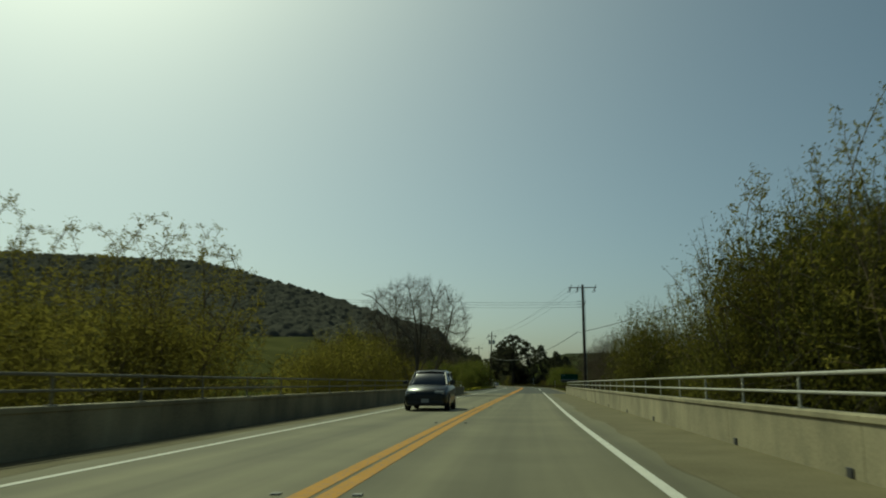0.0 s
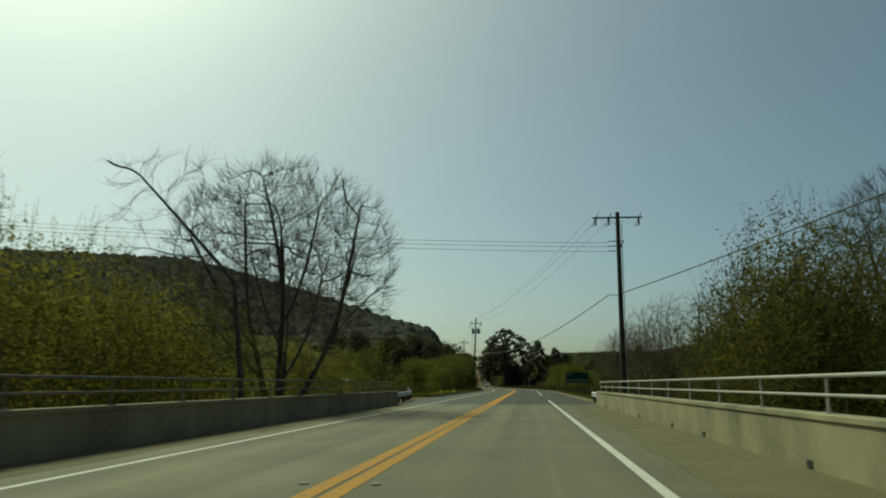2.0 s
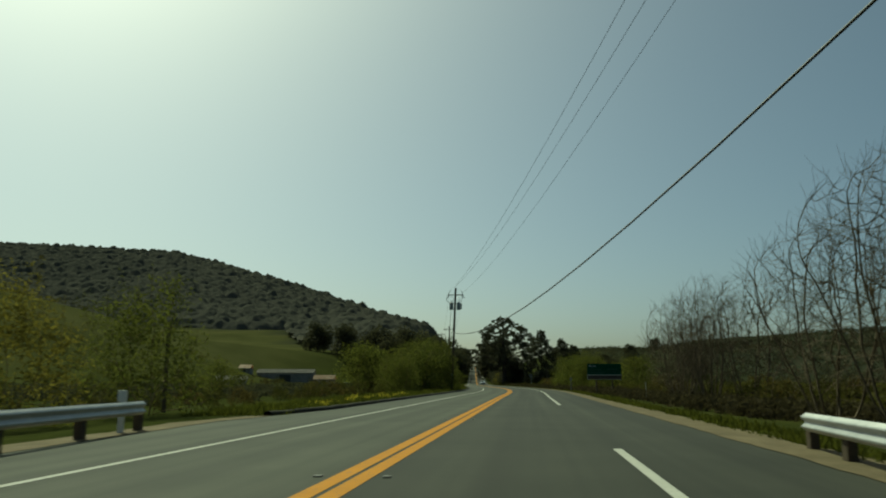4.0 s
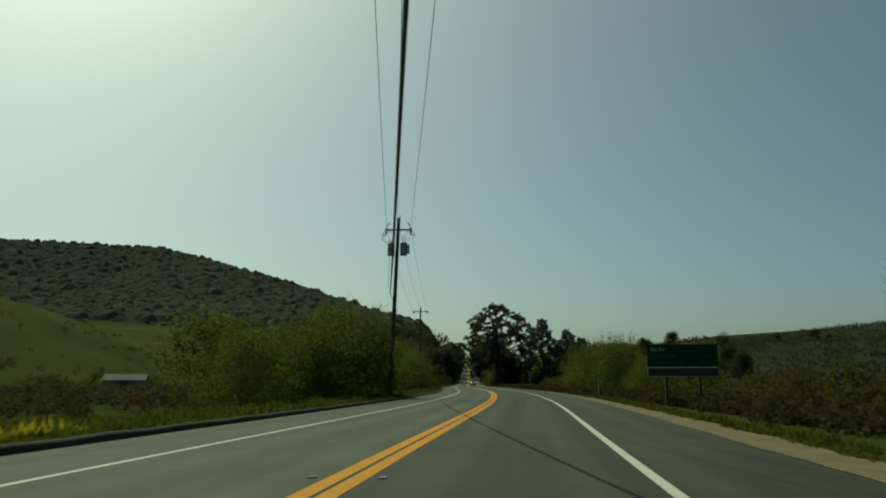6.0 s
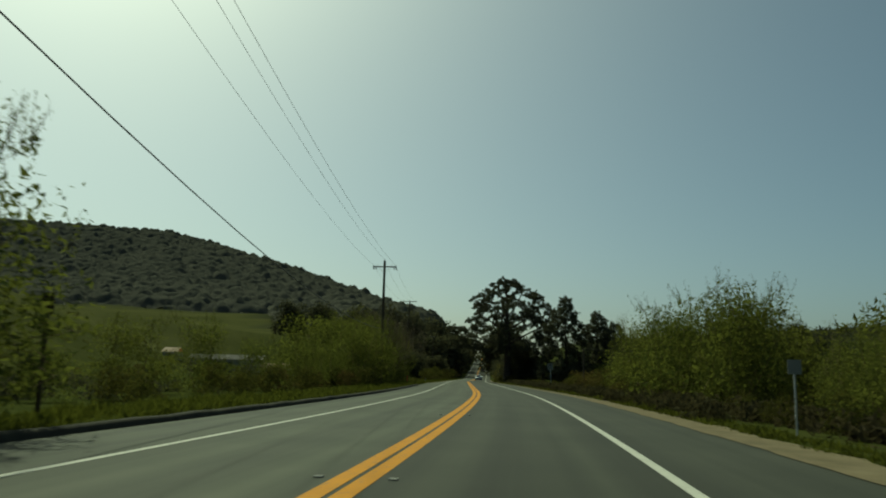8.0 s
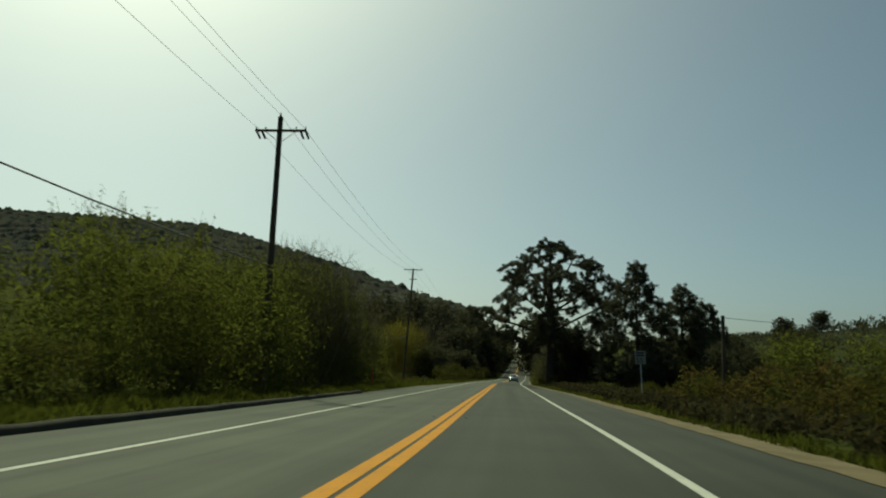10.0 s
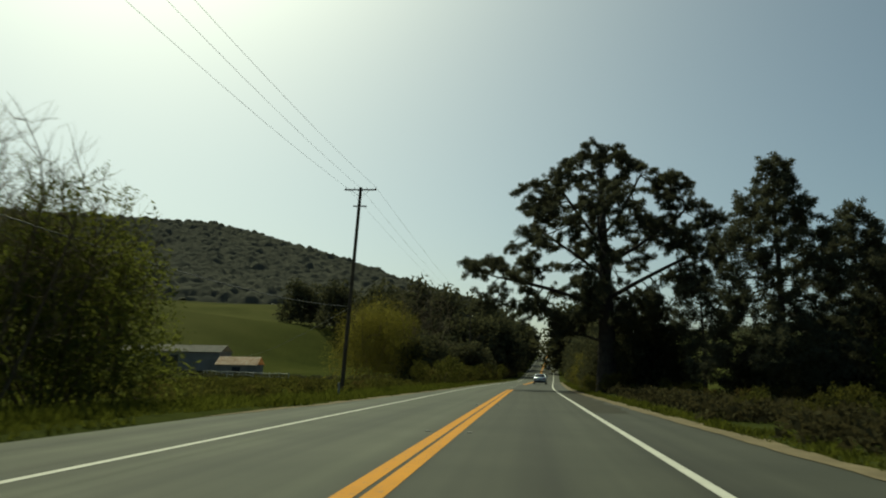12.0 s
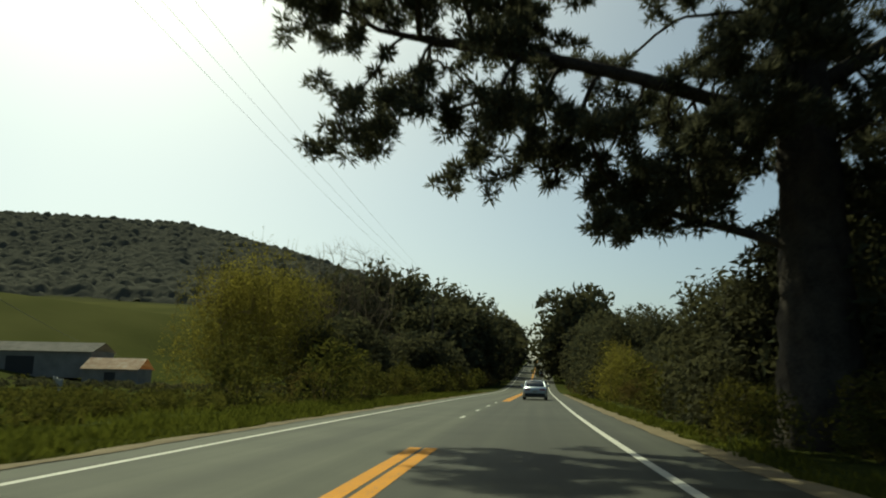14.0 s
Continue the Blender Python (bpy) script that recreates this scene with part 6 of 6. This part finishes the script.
def car(name, m, paint, length, width, roof, belt, suv, label):
    """A car facing +y in its own space: body, cabin glass, roof, wheels, lamps, bumpers, mirrors, plate."""
    th = thing(name, m, label, "car")
    L, w = length / 2, width / 2
    bz = 0.2
    hood = belt - (0.04 if suv else 0.12)
    body = loft([(-L, hull(w * 0.8, 0.42, belt - 0.22, 0.5)), (-L + 0.08, hull(w * 0.92, bz + 0.1, belt - 0.06, 0.5)), (-L + 0.35, hull(w * 0.98, bz, belt, 0.5)), (-L * 0.4, hull(w, bz, belt + 0.02, 0.5)), (L * 0.3, hull(w, bz, belt, 0.5)),
                 (L * 0.55, hull(w * 0.99, bz, hood + 0.02, 0.5)), (L - 0.35, hull(w * 0.95, bz, hood - 0.1, 0.6)), (L - 0.08, hull(w * 0.86, bz + 0.08, hood - 0.22, 0.6)), (L, hull(w * 0.74, 0.4, hood - 0.34, 0.6))], paint, "body", th)
    rear = -L * (0.93 if suv else 0.72)
    top0, top1 = (-L * 0.8, L * 0.12) if suv else (-L * 0.42, L * 0.1)
    wb, wt = w * 0.9, w * 0.68
    def cab(y, z, ww):
        return (y, [(-ww, belt - 0.05), (ww, belt - 0.05), (ww * 0.98 - 0.0, belt + (z - belt) * 0.3), (wt + (ww - wt) * 0.12, z - 0.04), (wt * 0.9, z), (0, z + 0.015), (-wt * 0.9, z), (-wt - (ww - wt) * 0.12, z - 0.04), (-ww * 0.98, belt + (z - belt) * 0.3)])
    loft([cab(rear, belt - 0.02, wb * 0.9), cab(top0 - 0.02, roof - 0.035, wb), cab((top0 + top1) / 2, roof - 0.02, wb), cab(top1 + 0.02, roof - 0.035, wb), cab(L * 0.5, belt - 0.02, wb * 0.95)], CAR_GLASS, "cabin_glass", th, "dark tinted windows")
    b = bmesh.new()
    r = [(top0 - 0.12, roof - 0.05), (top0 + 0.1, roof), ((top0 + top1) / 2, roof + 0.02), (top1 - 0.05, roof), (top1 + 0.15, roof - 0.06)]
    rows = []
    for y, z in r:
        rows.append([b.verts.new((x, y, z - 0.035 * (abs(x) > wt * 0.8) - 0.05 * (abs(x) > wt))) for x in (-wt * 1.04, -wt * 0.85, 0, wt * 0.85, wt * 1.04)])
    for p, q in zip(rows[:-1], rows[1:]):
        for i in range(4):
            b.faces.new((p[i], p[i + 1], q[i + 1], q[i]))
    bmesh.ops.solidify(b, geom=b.faces[:], thickness=0.03)
    part("roof", b, paint, th)
    for s in (-1, 1):
        b = bmesh.new()
        rod(b, (s * wt * 1.03, top0 - 0.1, roof - 0.09), (s * wb * 0.93, rear + 0.02, belt), 0.05, 0.06, 6)
        part("pillar", b, paint, th)
        b = bmesh.new()
        rod(b, (s * wt * 1.03, top1 + 0.1, roof - 0.1), (s * wb * 0.95, L * 0.48, belt - 0.02), 0.035, 0.045, 6)
        part("pillar", b, paint, th)
        b = bmesh.new()
        rod(b, (s * (wt + 0.1), 0, roof - 0.12), (s * wb, -0.05, belt), 0.04, 0.045, 6)
        part("pillar", b, TRIM_BLACK, th)
        b = bmesh.new()
        box(b, (s * w * 1.0 - 0.02, L * 0.38, belt + 0.02), (s * w * 1.0 + s * 0.17 + 0.02, L * 0.44, belt + 0.17), 0.03)
        part("mirror", b, paint, th)
        b = bmesh.new()
        box(b, (s * w * 0.58 - 0.2, -L + 0.0, belt - 0.27), (s * w * 0.58 + 0.2, -L + 0.16, belt - 0.13), 0.03)
        part("tail_lamp", b, TAIL, th, "red tail lamp")
        b = bmesh.new()
        box(b, (s * w * 0.62 - 0.2, L - 0.25, hood - 0.34), (s * w * 0.62 + 0.2, L - 0.03, hood - 0.2), 0.04)
        part("headlight", b, LENS_CLEAR, th, "clear headlight")
        for y in (-L * 0.58, L * 0.6):
            rad = 0.36 if suv else 0.32
            b = bmesh.new()
            rod(b, (s * (w - 0.21), y, rad), (s * (w + 0.005), y, rad), rad, rad, 24)
            bmesh.ops.bevel(b, geom=[e for e in b.edges if e.calc_length() < rad * 0.4], offset=0.03, segments=2, affect="EDGES")
            wh = part("wheel", b, RUBBER, th, "black tyre")
            b = bmesh.new()
            rod(b, (s * (w - 0.03), y, rad), (s * (w + 0.015), y, rad), rad * 0.62, rad * 0.55, 16)
            part("rim", b, ALLOY, wh, "alloy rim")
    b = bmesh.new()
    box(b, (-w * 0.82, -L - 0.04, 0.28), (w * 0.82, -L + 0.14, 0.5), 0.05)
    part("bumper", b, TRIM_BLACK, th)
    b = bmesh.new()
    box(b, (-w * 0.8, L - 0.14, 0.24), (w * 0.8, L + 0.03, 0.42), 0.05)
    part("bumper", b, TRIM_BLACK, th)
    b = bmesh.new()
    box(b, (-w * 0.5, L - 0.1, 0.46), (w * 0.5, L + 0.025, hood - 0.36), 0.03)
    part("grille", b, TRIM_BLACK, th, "black front grille")
    for y, z in ((L + 0.03, 0.42), (-L - 0.03, 0.62)):
        b = bmesh.new()
        box(b, (-0.155, y - 0.012, z - 0.075), (0.155, y + 0.012, z + 0.075), 0.004)
        part("plate", b, PLATE, th, "pale number plate without writing")
    return th


_yl = 381.0
car("sedan", Matrix.Translation((float(xc(_yl)) + 1.85, _yl, 0.0)) @ Matrix.Rotation(radians(3.6), 4, "Z"), CAR_SILVER, 4.7, 1.82, 1.46, 0.95, False, "silver-blue sedan driving away in its lane")
_yo = 34.2
car("suv", Matrix.Translation((float(xc(_yo)) - 2.0, _yo, 0.0)) @ Matrix.Rotation(radians(180), 4, "Z"), CAR_DARK, 4.6, 1.85, 1.68, 1.05, True, "dark charcoal SUV facing the bridge in the opposite lane")
_yf = 520.0
car("sedan", Matrix.Translation((float(xc(_yf)) + 1.85, _yf, float(zroad(_yf)))) @ Matrix.Rotation(radians(3.3), 4, "Z") @ Matrix.Rotation(radians(2.8), 4, "X"), CAR_DARK, 4.6, 1.82, 1.45, 0.95, False, "dark sedan far up the road")
